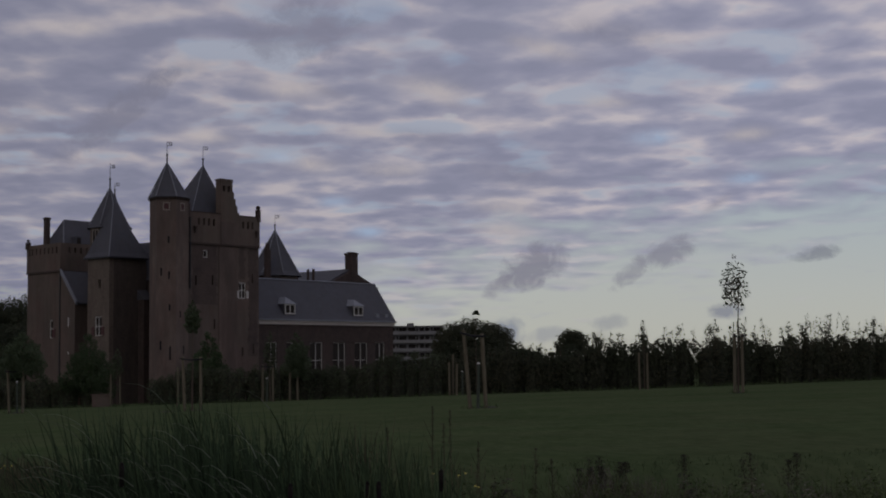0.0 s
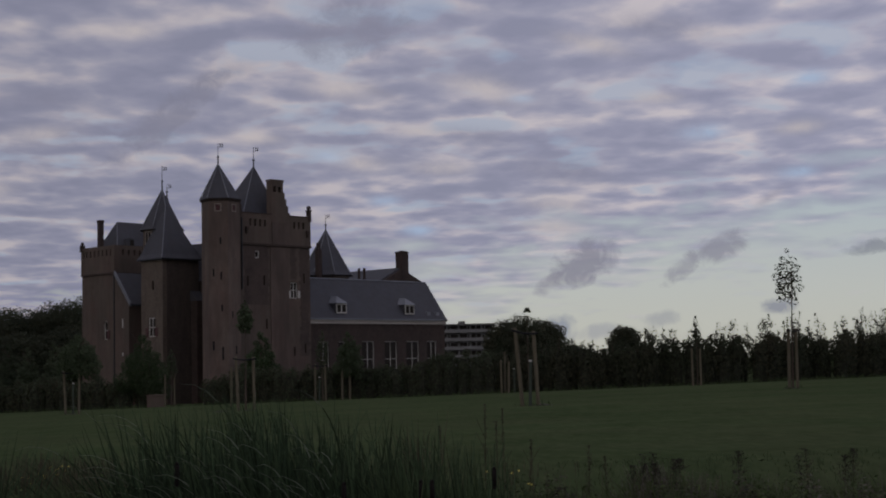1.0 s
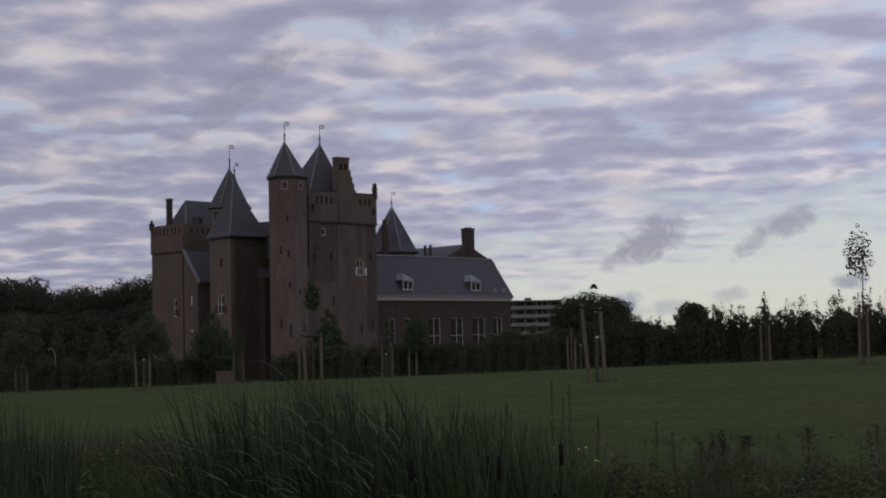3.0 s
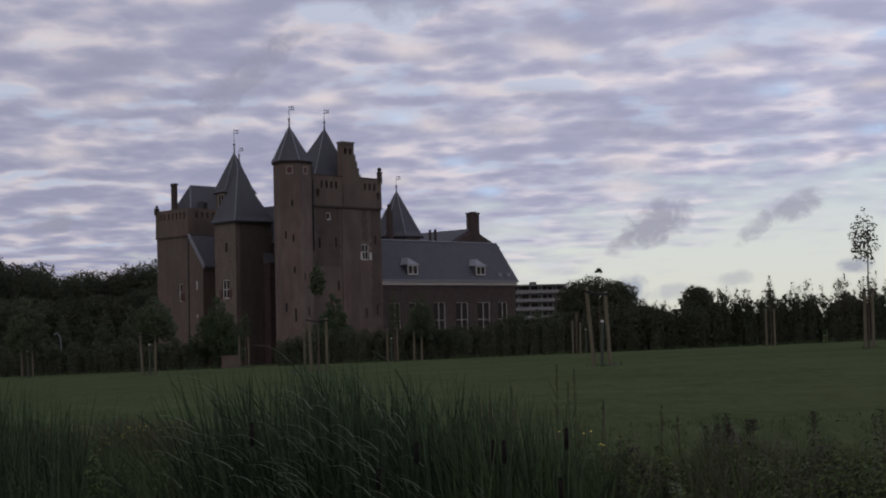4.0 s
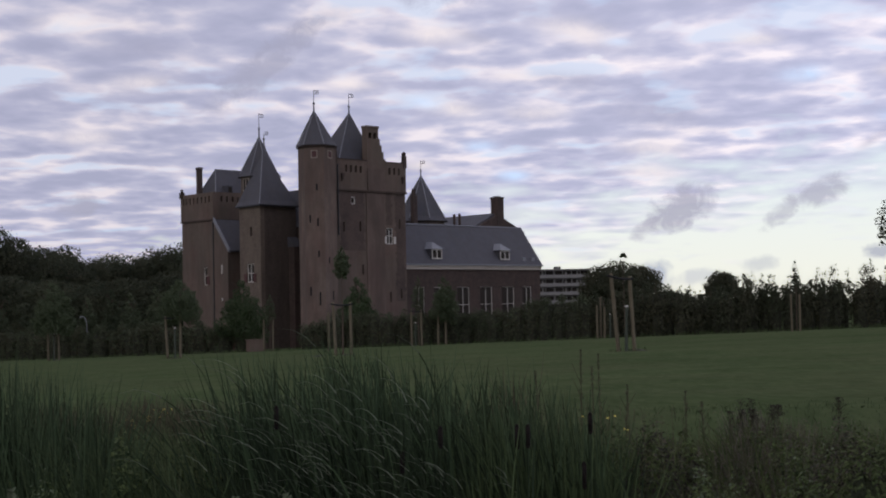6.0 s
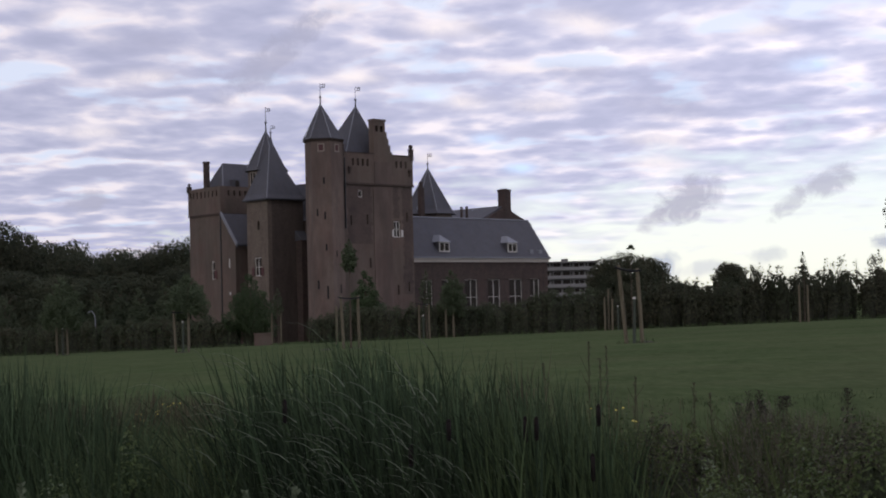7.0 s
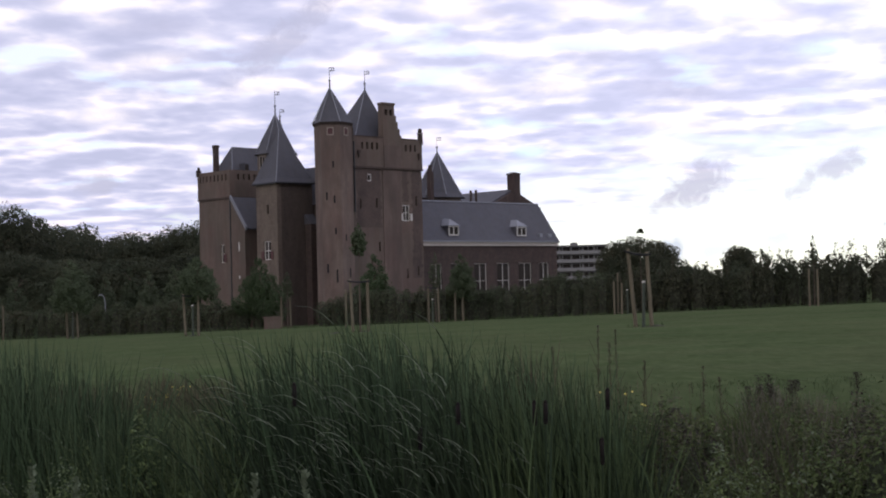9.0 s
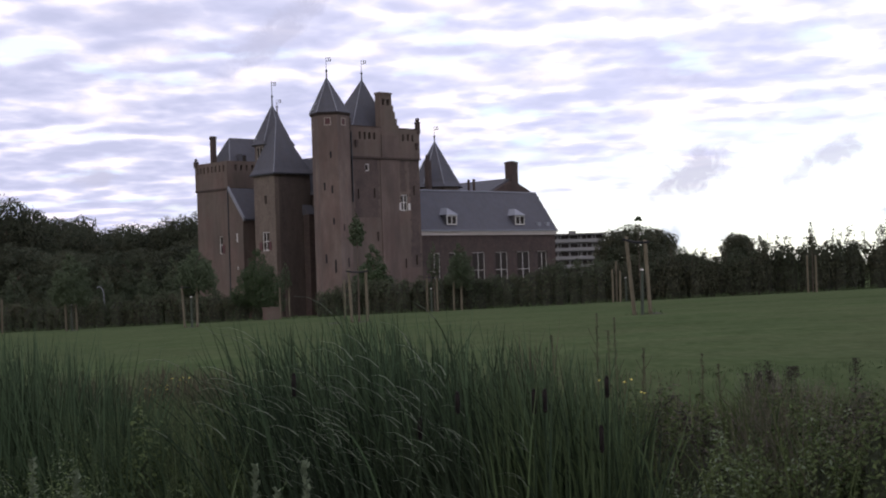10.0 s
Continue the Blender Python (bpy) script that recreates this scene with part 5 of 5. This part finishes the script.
def reed_bed(name, n, ys, tops, material, label, seed, width=0.008, low=0.5, arch=0.0, sway=0.12, tilt=0.0, category="reeds", clump=0.0, tip=None, wind=0.0):
    """Long leaves on the bank; tops: how high (in the world) the bed reaches, along x at 9 m. arch: the share that bends right over; wind: the share of the rest that leans."""
    rand = random.Random(seed)
    verts, faces = [], []
    roots = [(rand.uniform(tops[0][0], tops[-1][0]), rand.uniform(*ys)) for _ in range(max(1, n // 12))]
    for _ in range(n):
        if clump:
            u, y = rand.choice(roots)
            u, y = u + rand.gauss(0, clump), y + rand.gauss(0, clump)
        else:
            u, y = rand.uniform(tops[0][0], tops[-1][0]), rand.uniform(*ys)
        x = u * y / 9.0
        z = ground_z(x, y)
        top = 1.6 - (1.6 - between(u, tops)) * y / 9.0
        h = (top - z) * rand.uniform(low, 1.04)
        if h < 0.12 or u < tops[0][0] - 0.05 or u > tops[-1][0] + 0.05:
            continue
        if rand.random() < arch:
            # blown over to one side in a long bow
            blade(verts, faces, (x + 0.1, y, z - 0.05), h * rand.uniform(0.95, 1.12), rand.gauss(0.12, 0.14), rand.uniform(1.35, 1.85) if tip else rand.uniform(0.6, 1.2),
                  rand.uniform(8.0, 18.0) if tip else rand.uniform(2.5, 6.0), math.pi + rand.gauss(0, 0.4), width * rand.uniform(0.7, 1.2), BOW)
        elif rand.random() < wind:
            blade(verts, faces, (x, y, z - 0.05), h * 1.05, rand.gauss(0.05, 0.08), abs(rand.gauss(0.22, 0.14)), rand.uniform(1.2, 2.4), math.pi + rand.gauss(0, 0.6), width * rand.uniform(0.6, 1.3))
        else:
            blade(verts, faces, (x, y, z - 0.05), h * 1.03, rand.gauss(0, 0.06), abs(rand.gauss(0, sway * 2)), 1.6, rand.uniform(0, math.tau), width * rand.uniform(0.6, 1.3))
    ob = stuff_mesh(name, verts, faces, material, label, category)
    # the bent-over end gets its brightness from a lighter colour
    if tip:
        ob.data.materials.append(tip)
        ob.data.polygons.foreach_set("material_index", [1 if k % BOW >= BOW - 3 else 0 for k in range(len(faces))])
    return ob


MAIN = [(-1.24, 0.9), (-1.17, 1.26), (-1.05, 1.36), (-0.9, 1.33), (-0.68, 1.26), (-0.45, 1.38), (-0.17, 1.34), (0.1, 1.25), (0.4, 1.18), (0.76, 1.12), (1.1, 0.95), (1.26, 0.75)]
reed_bed("reeds", 4200, (7.5, 9.4), MAIN, reed_leaf, "tall green cattail leaves leaning in the wind", 81, 0.0074, 0.4, 0.10, 0.12, clump=0.09, wind=0.6)
reed_bed("reeds", 2600, (7.3, 8.8), [(x, z - 0.22) for x, z in MAIN], reed_dark, "lower leaves of the cattails in a shade-darkened green", 88, 0.0065, 0.5, 0.3, 0.2, wind=0.6)
reed_bed("reeds", 1700, (7.2, 8.6), [(0.25, 0.7), (0.45, 0.92), (0.8, 0.94), (1.1, 0.86), (1.28, 0.6)], reed_fresh, "fresh green cattail leaves standing upright", 108, 0.0048, 0.45, 0.05, 0.12, clump=0.07, wind=0.4)
LEFT = [(-3.3, 1.28), (-2.75, 1.31), (-2.5, 1.30), (-2.25, 1.2), (-2.0, 0.95)]
reed_bed("reeds", 3800, (7.6, 9.2), LEFT, reed_leaf, "tall green cattail leaves at the ditch", 82, 0.0058, 0.4, 0.05, 0.14, clump=0.1, wind=0.3)
bent = [(-0.92, 0.95), (-0.84, 1.12), (-0.4, 1.08), (0.1, 0.92), (0.45, 0.8)]
reed_bed("bent_leaves", 440, (7.0, 7.5), bent, reed_dark, "cattail leaves blown over, with pale tips", 86, 0.0070, 0.36, 1.0, tip=reed_skylit)
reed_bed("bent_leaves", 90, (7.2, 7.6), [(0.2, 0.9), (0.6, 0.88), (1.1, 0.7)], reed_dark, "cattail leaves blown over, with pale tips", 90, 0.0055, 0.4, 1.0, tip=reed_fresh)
reed_bed("bent_leaves", 60, (7.1, 7.6), [(-3.2, 0.9), (-2.2, 0.8)], reed_dark, "cattail leaves blown over, with pale tips", 89, 0.0055, 0.5, 1.0, tip=reed_skylit)
reed_bed("bent_leaves", 26, (7.2, 7.7), [(-0.7, 1.38), (-0.4, 1.43), (-0.1, 1.42)], reed_leaf, "tall cattail leaves with drooping pale tips", 110, 0.0055, 0.9, 1.0, tip=reed_skylit)
BANK = [(-2.5, 1.0), (-2.1, 1.06), (-1.78, 1.08), (-1.3, 1.04)]
reed_bed("rank_grass", 5200, (7.4, 10.4), [(x, z - 0.12) for x, z in BANK], bank_grass, "rank green grass on the ditch bank", 83, 0.0042, 0.35, 0.4, 0.35, category="grass", clump=0.14, wind=0.4)
reed_bed("rank_grass", 2600, (7.2, 9.6), [(x, z - 0.24) for x, z in BANK], reed_leaf, "darker green grass on the ditch bank", 107, 0.0045, 0.4, 0.5, 0.35, category="grass", clump=0.1, wind=0.4)
FRINGE = [(-2.6, 1.08), (-2.1, 1.13), (-1.8, 1.15), (-1.3, 1.1)]
reed_bed("dry_stalks", 900, (9.3, 10.6), FRINGE, reed_dry, "thin brownish seeding grass at the lawn's edge", 104, 0.0022, 0.72, 0.1, 0.2, category="weeds", clump=0.1)
STALKS = [(-2.6, 1.0), (-1.0, 1.1), (0.0, 1.05), (1.0, 1.04), (1.7, 1.0), (2.2, 0.9), (3.0, 0.86), (4.2, 0.86)]
reed_bed("dry_stalks", 420, (9.6, 10.8), STALKS, reed_dry, "thin dry brown stalks along the lawn's edge", 84, 0.0022, 0.15, 0.05, 0.12, category="weeds", clump=0.2)
PLUME = [(0.28, 0.95), (0.42, 1.22), (0.58, 1.30), (0.68, 1.0)]
reed_bed("dry_grass", 260, (9.4, 10.2), PLUME, reed_dry, "tuft of brown feathery dry grass", 96, 0.003, 0.5, 0.15, 0.2, category="grass")
RIGHT = [(1.0, 0.78), (1.3, 0.9), (1.65, 0.82), (1.85, 0.9), (2.05, 0.97), (2.25, 0.9), (2.5, 0.8), (2.75, 0.88), (3.1, 0.8), (3.5, 0.88), (4.3, 0.85)]
reed_bed("rank_grass", 2000, (7.4, 10.6), [(x, z - 0.1) for x, z in RIGHT], weed_leaf, "rank grass and weeds on the bank", 85, 0.0032, 0.4, 0.3, 0.35, category="grass", clump=0.1)
reed_bed("withered_grass", 600, (7.6, 10.6), [(x, z - 0.05) for x, z in RIGHT], dock_brown, "withered brown stalks on the bank", 87, 0.0024, 0.45, 0.3, 0.35, category="grass", clump=0.12)


reed_bed("rank_grass", 4200, (9.0, 10.2), [(x, z - 0.04) for x, z in RIGHT], weed_leaf, "fuzzy green grass along the lawn's edge", 105, 0.0038, 0.5, 0.2, 0.35, category="grass", clump=0.09)
reed_bed("withered_grass", 800, (9.0, 10.1), [(x, z - 0.02) for x, z in RIGHT], twig_grey, "withered grass along the lawn's edge", 106, 0.003, 0.5, 0.2, 0.35, category="grass", clump=0.1)


def leaf_bank(name, n, ys, tops, leaf, mats, label, seed):
    rand = random.Random(seed)
    spots = []
    for _ in range(n):
        y = rand.uniform(*ys)
        u = rand.uniform(tops[0][0], tops[-1][0])
        x = u * y / 9.0
        z0 = ground_z(x, y)
        top = 1.6 - (1.6 - between(u, tops)) * y / 9.0
        lump = 0.74 + 0.2 * noise.noise(Vector((x * 1.7, y * 1.7, 3))) + 0.2 * noise.noise(Vector((x * 5, y * 5, 1)))
        spots.append((x, y, z0 + rand.random() ** 0.6 * max(0.1, (top - z0) * lump)))
    me = leaves_mesh(name, spots, leaf, mats, rand, 1.3, 2.4)
    return tagged(new(name, me), label, "weeds", kind="stuff")


def mounds(name, n, per, ys, tops, leaf, mats, label, seed, size=(0.16, 0.38)):
    """Low bushy plants: lumps of small leaves of uneven height over the bank."""
    rand = random.Random(seed)
    lumps = []
    for _ in range(n):
        y = rand.uniform(*ys)
        u = rand.uniform(tops[0][0], tops[-1][0])
        x = u * y / 9.0
        z0 = ground_z(x, y)
        top = 1.6 - (1.6 - between(u, tops)) * y / 9.0
        r = rand.uniform(*size)
        z1 = z0 + (top - z0) * rand.uniform(0.55, 1.0)
        hz = max(0.15, (z1 - z0) * 0.6)
        lumps.append((x, y, z1 - hz * 0.85, r, r, hz * 0.85))
    # the leaves sit on the upper part of each lump
    crowns = [(x, y, z + rz * 0.25, rx, ry, rz * 0.75) for x, y, z, rx, ry, rz in lumps]
    pts, ways = blob_points(rand, n * per * 2, crowns, 0.7)
    base = np.asarray([c[2] for c in crowns])
    near = np.argmin((pts[:, 0][:, None] - np.asarray([c[0] for c in crowns])) ** 2 + (pts[:, 1][:, None] - np.asarray([c[1] for c in crowns])) ** 2, axis=1)
    kept = pts[:, 2] > base[near] - 0.1
    me = leaves_mesh(name, pts[kept], leaf, mats, rand, 1.0, 2.2, ways[kept])
    tagged(new(name, me), label, "weeds", kind="stuff")
    # an added solid core in each lump, its dark colour standing for inner shade
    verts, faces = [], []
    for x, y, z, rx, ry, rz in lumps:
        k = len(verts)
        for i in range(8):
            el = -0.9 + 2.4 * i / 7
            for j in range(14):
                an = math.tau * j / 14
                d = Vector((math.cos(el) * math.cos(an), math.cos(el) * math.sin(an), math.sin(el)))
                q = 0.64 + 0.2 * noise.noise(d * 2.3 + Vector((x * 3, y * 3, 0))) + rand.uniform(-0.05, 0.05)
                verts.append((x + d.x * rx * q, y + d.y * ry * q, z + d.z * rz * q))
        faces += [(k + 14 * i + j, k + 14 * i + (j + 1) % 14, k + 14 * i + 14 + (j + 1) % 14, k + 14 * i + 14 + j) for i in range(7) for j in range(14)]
    stuff_mesh(name + "_mass", verts, faces, weed_shade, "added shade-dark core inside the " + label.split(" on ")[0].split(" near ")[0], "weeds")


def twig_bush(u, y, top, r, n, seed, material, label="fine twiggy withered bush on the bank"):
    """Many thin stems fanning out of one root, with small seeds near their ends."""
    rand = random.Random(seed)
    x = u * y / 9.0
    z = ground_z(x, y)
    h = 1.6 - (1.6 - top) * y / 9.0 - z
    t = thing("withered_bush", pose(x, y, z), label, "bush", "withered bushes on the bank")
    verts, faces, spots = [], [], []
    for _ in range(n):
        way, lean = rand.uniform(0, math.tau), abs(rand.gauss(0, 0.5)) * r / 0.3
        k = rand.uniform(0.55, 1.05)
        blade(verts, faces, (rand.gauss(0, 0.05), rand.gauss(0, 0.05), -0.03), h * k, lean * 0.35, lean, 1.3, way, 0.0026, 5)
        e = Vector(verts[-1])
        for _ in range(4):
            spots.append((e.x + rand.gauss(0, 0.025), e.y + rand.gauss(0, 0.025), e.z - abs(rand.gauss(0, 0.06))))
    me = bpy.data.meshes.new("twig_spray")
    me.from_pydata(verts, [], faces)
    me.materials.append(material)
    tagged(new("twig_spray", me), kind="stuff").parent = t
    tagged(new("seed_spray", leaves_mesh("seed_spray", spots, 0.008, [material], rand, 0.2, 1.6)), kind="stuff").parent = t


leaf_bank("undergrowth", 22000, (7.4, 9.6), [(x, z - 0.34) for x, z in RIGHT], 0.014, [dock_seed, weed_leaf], "tangled dark undergrowth on the bank", 91)
LOWRIGHT = [(x, z - 0.03) for x, z in RIGHT]
mounds("brambles", 16, 1100, (7.5, 9.4), [(2.35, 0.78), (2.8, 0.84), (3.2, 0.8), (4.3, 0.85)], 0.013, [dock_brown, twig_grey], "withered grey-brown brambles on the bank", 109, (0.16, 0.34))
mounds("brambles", 22, 900, (7.8, 9.6), LOWRIGHT, 0.013, [dock_seed, dock_brown], "withered brown brambles on the bank", 97, (0.14, 0.34))
mounds("weeds", 60, 1000, (7.4, 9.6), [(x, z - 0.03) for x, z in RIGHT], 0.015, [weed_leaf, weed_bright], "bushy green weeds on the bank", 98, (0.14, 0.36))
mounds("weeds", 30, 700, (7.4, 9.0), [(1.3, 0.66), (2.0, 0.70), (3.4, 0.66)], 0.014, [weed_bright, weed_grey], "pale green bushy weeds on the bank", 99, (0.12, 0.26))
for i, (u, y, top, r) in enumerate(((2.2, 9.0, 0.86, 0.42), (2.34, 9.1, 0.84, 0.46), (2.28, 8.7, 0.72, 0.5), (2.38, 9.5, 0.88, 0.3), (2.7, 9.3, 0.84, 0.28), (2.62, 8.2, 0.62, 0.3), (1.36, 9.6, 0.92, 0.2),
                                    (2.06, 9.8, 0.97, 0.22), (1.9, 9.0, 0.74, 0.2), (3.0, 9.4, 0.82, 0.3), (3.4, 9.2, 0.84, 0.34), (3.9, 9.4, 0.86, 0.3), (1.55, 8.4, 0.55, 0.22))):
    twig_bush(u, y, top, r, 420 if i < 3 else 110, 700 + i, twig_grey if i % 3 else dock_brown)
leaf_bank("undergrowth", 20000, (7.4, 10.2), [(x, z - 0.3) for x, z in BANK], 0.0095, [weed_leaf, weed_bright], "tangled green undergrowth on the ditch bank", 92)
mounds("weeds", 44, 1000, (7.4, 9.8), [(x, z - 0.14) for x, z in BANK], 0.014, [weed_bright, bank_grass], "bushy green weeds on the ditch bank", 100, (0.14, 0.32))
NEAR = [(-3.3, 0.62), (-2.6, 0.7), (-2.2, 0.5), (-1.6, 0.3)]
mounds("weeds", 40, 1000, (5.8, 7.2), NEAR, 0.008, [weed_bright, weed_grey], "low pale green weeds near the ditch", 93, (0.1, 0.22))


def lawn_tufts():
    rand = random.Random(95)
    verts, faces = [], []

    def tuft(x, y, h, w, n):
        for _ in range(n):
            xx, yy = x + rand.gauss(0, 0.04 + w), y + rand.gauss(0, 0.04 + w)
            blade(verts, faces, (xx, yy, ground_z(xx, yy) - 0.005), h * rand.uniform(0.5, 1.1), rand.gauss(0, 0.2), rand.gauss(0.5, 0.4), 1.5, rand.uniform(0, 6.28), w, 3)

    for _ in range(1000):
        y = 9.7 + 2.2 * rand.random() ** 1.4
        tuft(rand.uniform(-0.36, 0.46) * y, y, rand.uniform(0.03, 0.09) * max(0.25, 1.4 - (y - 9.8) * 0.55), 0.003, 3)
    line = [(-46, 91), (-30, 86), (-22, 83.5), (-12, 80.3), (4, 77.2), (16, 75.4), (24, 76.3), (40, 82.8), (56, 92)]
    for _ in range(1500):
        x = rand.uniform(-32, 46)
        tuft(x, between(x, line) + rand.uniform(-0.5, 0.4), rand.uniform(0.08, 0.28), 0.012, 3)
    for pair in PAIRS:
        for a in pair:
            for _ in range(5):
                tuft(a[0] + rand.gauss(0, 0.1), a[1] + rand.gauss(0, 0.1), rand.uniform(0.08, 0.2), 0.008, 3)
    stuff_mesh("lawn_grass", verts, faces, grass_blade, "short mown grass blades of the lawn", "grass")


lawn_tufts()


# ---- single plants in the ditch ----
def cattail(x, y, z_head, length=0.18):
    z = ground_z(x, y)
    t = thing("cattail", pose(x, y, z), "brown velvety cattail head on a green stem", "plant", "cattails in the ditch")
    h = z_head - z
    bm = bmesh.new()
    bar(bm, (0, 0, -0.05), (0.03, 0, h - 0.001), 0.006, 0.005)
    bar(bm, (0.03, 0, h + length + 0.001), (0.034, 0, h + length + 0.12), 0.004, 0.002)
    part("stem", bm, reed_leaf, t)
    bm = bmesh.new()
    for z0, z1, r0, r1 in ((0, 0.015, 0.008, 0.0125), (0.015, length - 0.015, 0.0125, 0.012), (length - 0.015, length, 0.012, 0.006)):
        bar(bm, (0.03, 0, h + z0), (0.03, 0, h + z1), r0, r1, 10)
    part("head", bm, bulrush_brown, t, "", True)


for x, y, z, l in ((0.83, 8.0, 0.57, 0.15), (0.51, 9.0, 0.70, 0.14), (0.58, 9.0, 0.71, 0.13), (0.98, 9.0, 0.79, 0.12), (-0.93, 8.2, 0.93, 0.13), (0.02, 8.2, 0.80, 0.12), (-0.2, 8.0, 0.68, 0.12)):
    k = 7.25 / y
    cattail(x * k, 7.25, 1.6 - (1.6 - z) * k, l * 0.95)


def mugwort(x, y, z_top, seed):
    """A soft grey-green plant with leafy spikes."""
    rand = random.Random(seed)
    z = ground_z(x, y)
    h = z_top - z
    t = thing("mugwort", pose(x, y, z), "soft grey-green weed with leafy upright spikes", "plant", "weeds at the ditch")
    bm = bmesh.new()
    bar(bm, (0, 0, -0.05), (0, 0, h * 0.95), 0.006, 0.003, 5)
    part("stem", bm, weed_grey, t)
    verts, faces = [], []
    shoots = [(0.0, 0.0, 0.0, h)] + [(math.cos(a) * 0.05, math.sin(a) * 0.05, h * rand.uniform(0.25, 0.45), h * rand.uniform(0.62, 0.88)) for a in (rand.uniform(0, math.tau) for _ in range(5))]
    for sx, sy, z0, z1 in shoots:
        tiers = max(6, int((z1 - z0) / 0.017))
        for k in range(tiers):
            u = k / tiers
            for _ in range(4):
                # narrow leaves, long low down and short at the tip
                blade(verts, faces, (sx * (0.6 + u), sy * (0.6 + u), z0 + (z1 - z0) * u), (0.078 - 0.045 * u) * rand.uniform(0.7, 1.2), rand.uniform(0.2, 0.6), rand.uniform(0.6, 1.2), 1.4,
                      rand.uniform(0, math.tau), 0.0088, 3)
    me = bpy.data.meshes.new("leaf_spray")
    me.from_pydata(verts, [], faces)
    me.materials.append(weed_grey)
    tagged(new("leaf_spray", me), kind="stuff").parent = t


for i, (x, y, z) in enumerate(((-0.86, 6.2, 0.80), (-0.64, 6.2, 0.81), (-0.74, 6.0, 0.72), (-1.84, 6.2, 0.86), (-1.7, 6.4, 0.78), (-1.95, 6.0, 0.7), (-2.1, 6.3, 0.74))):
    mugwort(x, y, z, 200 + i)


def ragwort(x, y, z, seed, n=9):
    rand = random.Random(seed)
    g = ground_z(x, y)
    t = thing("yellow_flower", pose(x, y, g), "small yellow wildflower on a thin green stem", "flower", "yellow flowers on the bank")
    h = z - g
    bm = bmesh.new()
    bar(bm, (0, 0, -0.03), (0, 0, h), 0.004, 0.003, 5)
    part("stem", bm, weed_leaf, t)
    for _ in range(n):
        bm = bmesh.new()
        c, q = (rand.gauss(0, 0.035), rand.gauss(0, 0.035)), h + rand.uniform(-0.03, 0.03)
        prism(bm, 7, 0.009, *c, q, q + 0.007, 0, 0.005)
        part("blossom", bm, flower, t)


for i, (x, y, z) in enumerate(((-2.02, 10.2, 0.87), (-1.93, 10.3, 0.9), (-2.08, 10.0, 0.85), (0.95, 9.6, 0.87), (1.18, 9.2, 0.86), (1.27, 9.2, 0.78))):
    ragwort(x, y, z, 300 + i, 7 if i < 3 else 2)


def dock(x, y, z_top, seed, seeds=330, r=0.03, material=None, label="tall weed stalk with dark brown seed clusters"):
    """A dead stalk with clusters of seeds along its upper half."""
    rand = random.Random(seed)
    z = ground_z(x, y)
    h = z_top - z
    t = thing("dock", pose(x, y, z), label, "plant", "seeding weeds on the bank")
    bm = bmesh.new()
    lean = rand.uniform(-0.06, 0.06) * h
    bar(bm, (0, 0, -0.05), (lean, 0, h), 0.005, 0.002, 5)
    for _ in range(4):
        q = rand.uniform(0.45, 0.8)
        bar(bm, (lean * q, 0, h * q), (lean * q + rand.uniform(-0.07, 0.07), rand.uniform(-0.05, 0.05), h * (q + 0.14)), 0.003, 0.0015, 4)
    part("stem", bm, reed_dry, t)
    spots = []
    for _ in range(seeds):
        q = 1 - rand.random() ** 1.3 * 0.5
        spots.append((lean * q + rand.gauss(0, r * (1.3 - q) * 1.6), rand.gauss(0, r * 0.7), h * q))
    ob = tagged(new("seed_head", leaves_mesh("seed_head", spots, 0.0075, [material or dock_seed], rand, 0.2, 1.3)), kind="stuff")
    ob.parent = t


rr = random.Random(500)
for i in range(14):
    u = rr.uniform(1.9, 2.3) if i < 9 else rr.uniform(2.6, 3.4)
    y = rr.uniform(9.6, 10.4)
    dock(u * y / 9.0, y, 1.6 - (1.6 - rr.uniform(0.88, 1.0)) * y / 9.0, 510 + i)
for i, (u, z) in enumerate(((0.955, 1.33), (1.05, 1.22), (1.08, 1.30), (1.23, 1.1), (1.62, 1.05), (1.75, 0.98), (0.72, 1.2))):
    dock(u * 10.0 / 9.0, 10.0, 1.6 - (1.6 - z) * 10.0 / 9.0, 540 + i, 200, 0.012, reed_dry, "thin tall dry weed stalk with small seeds")
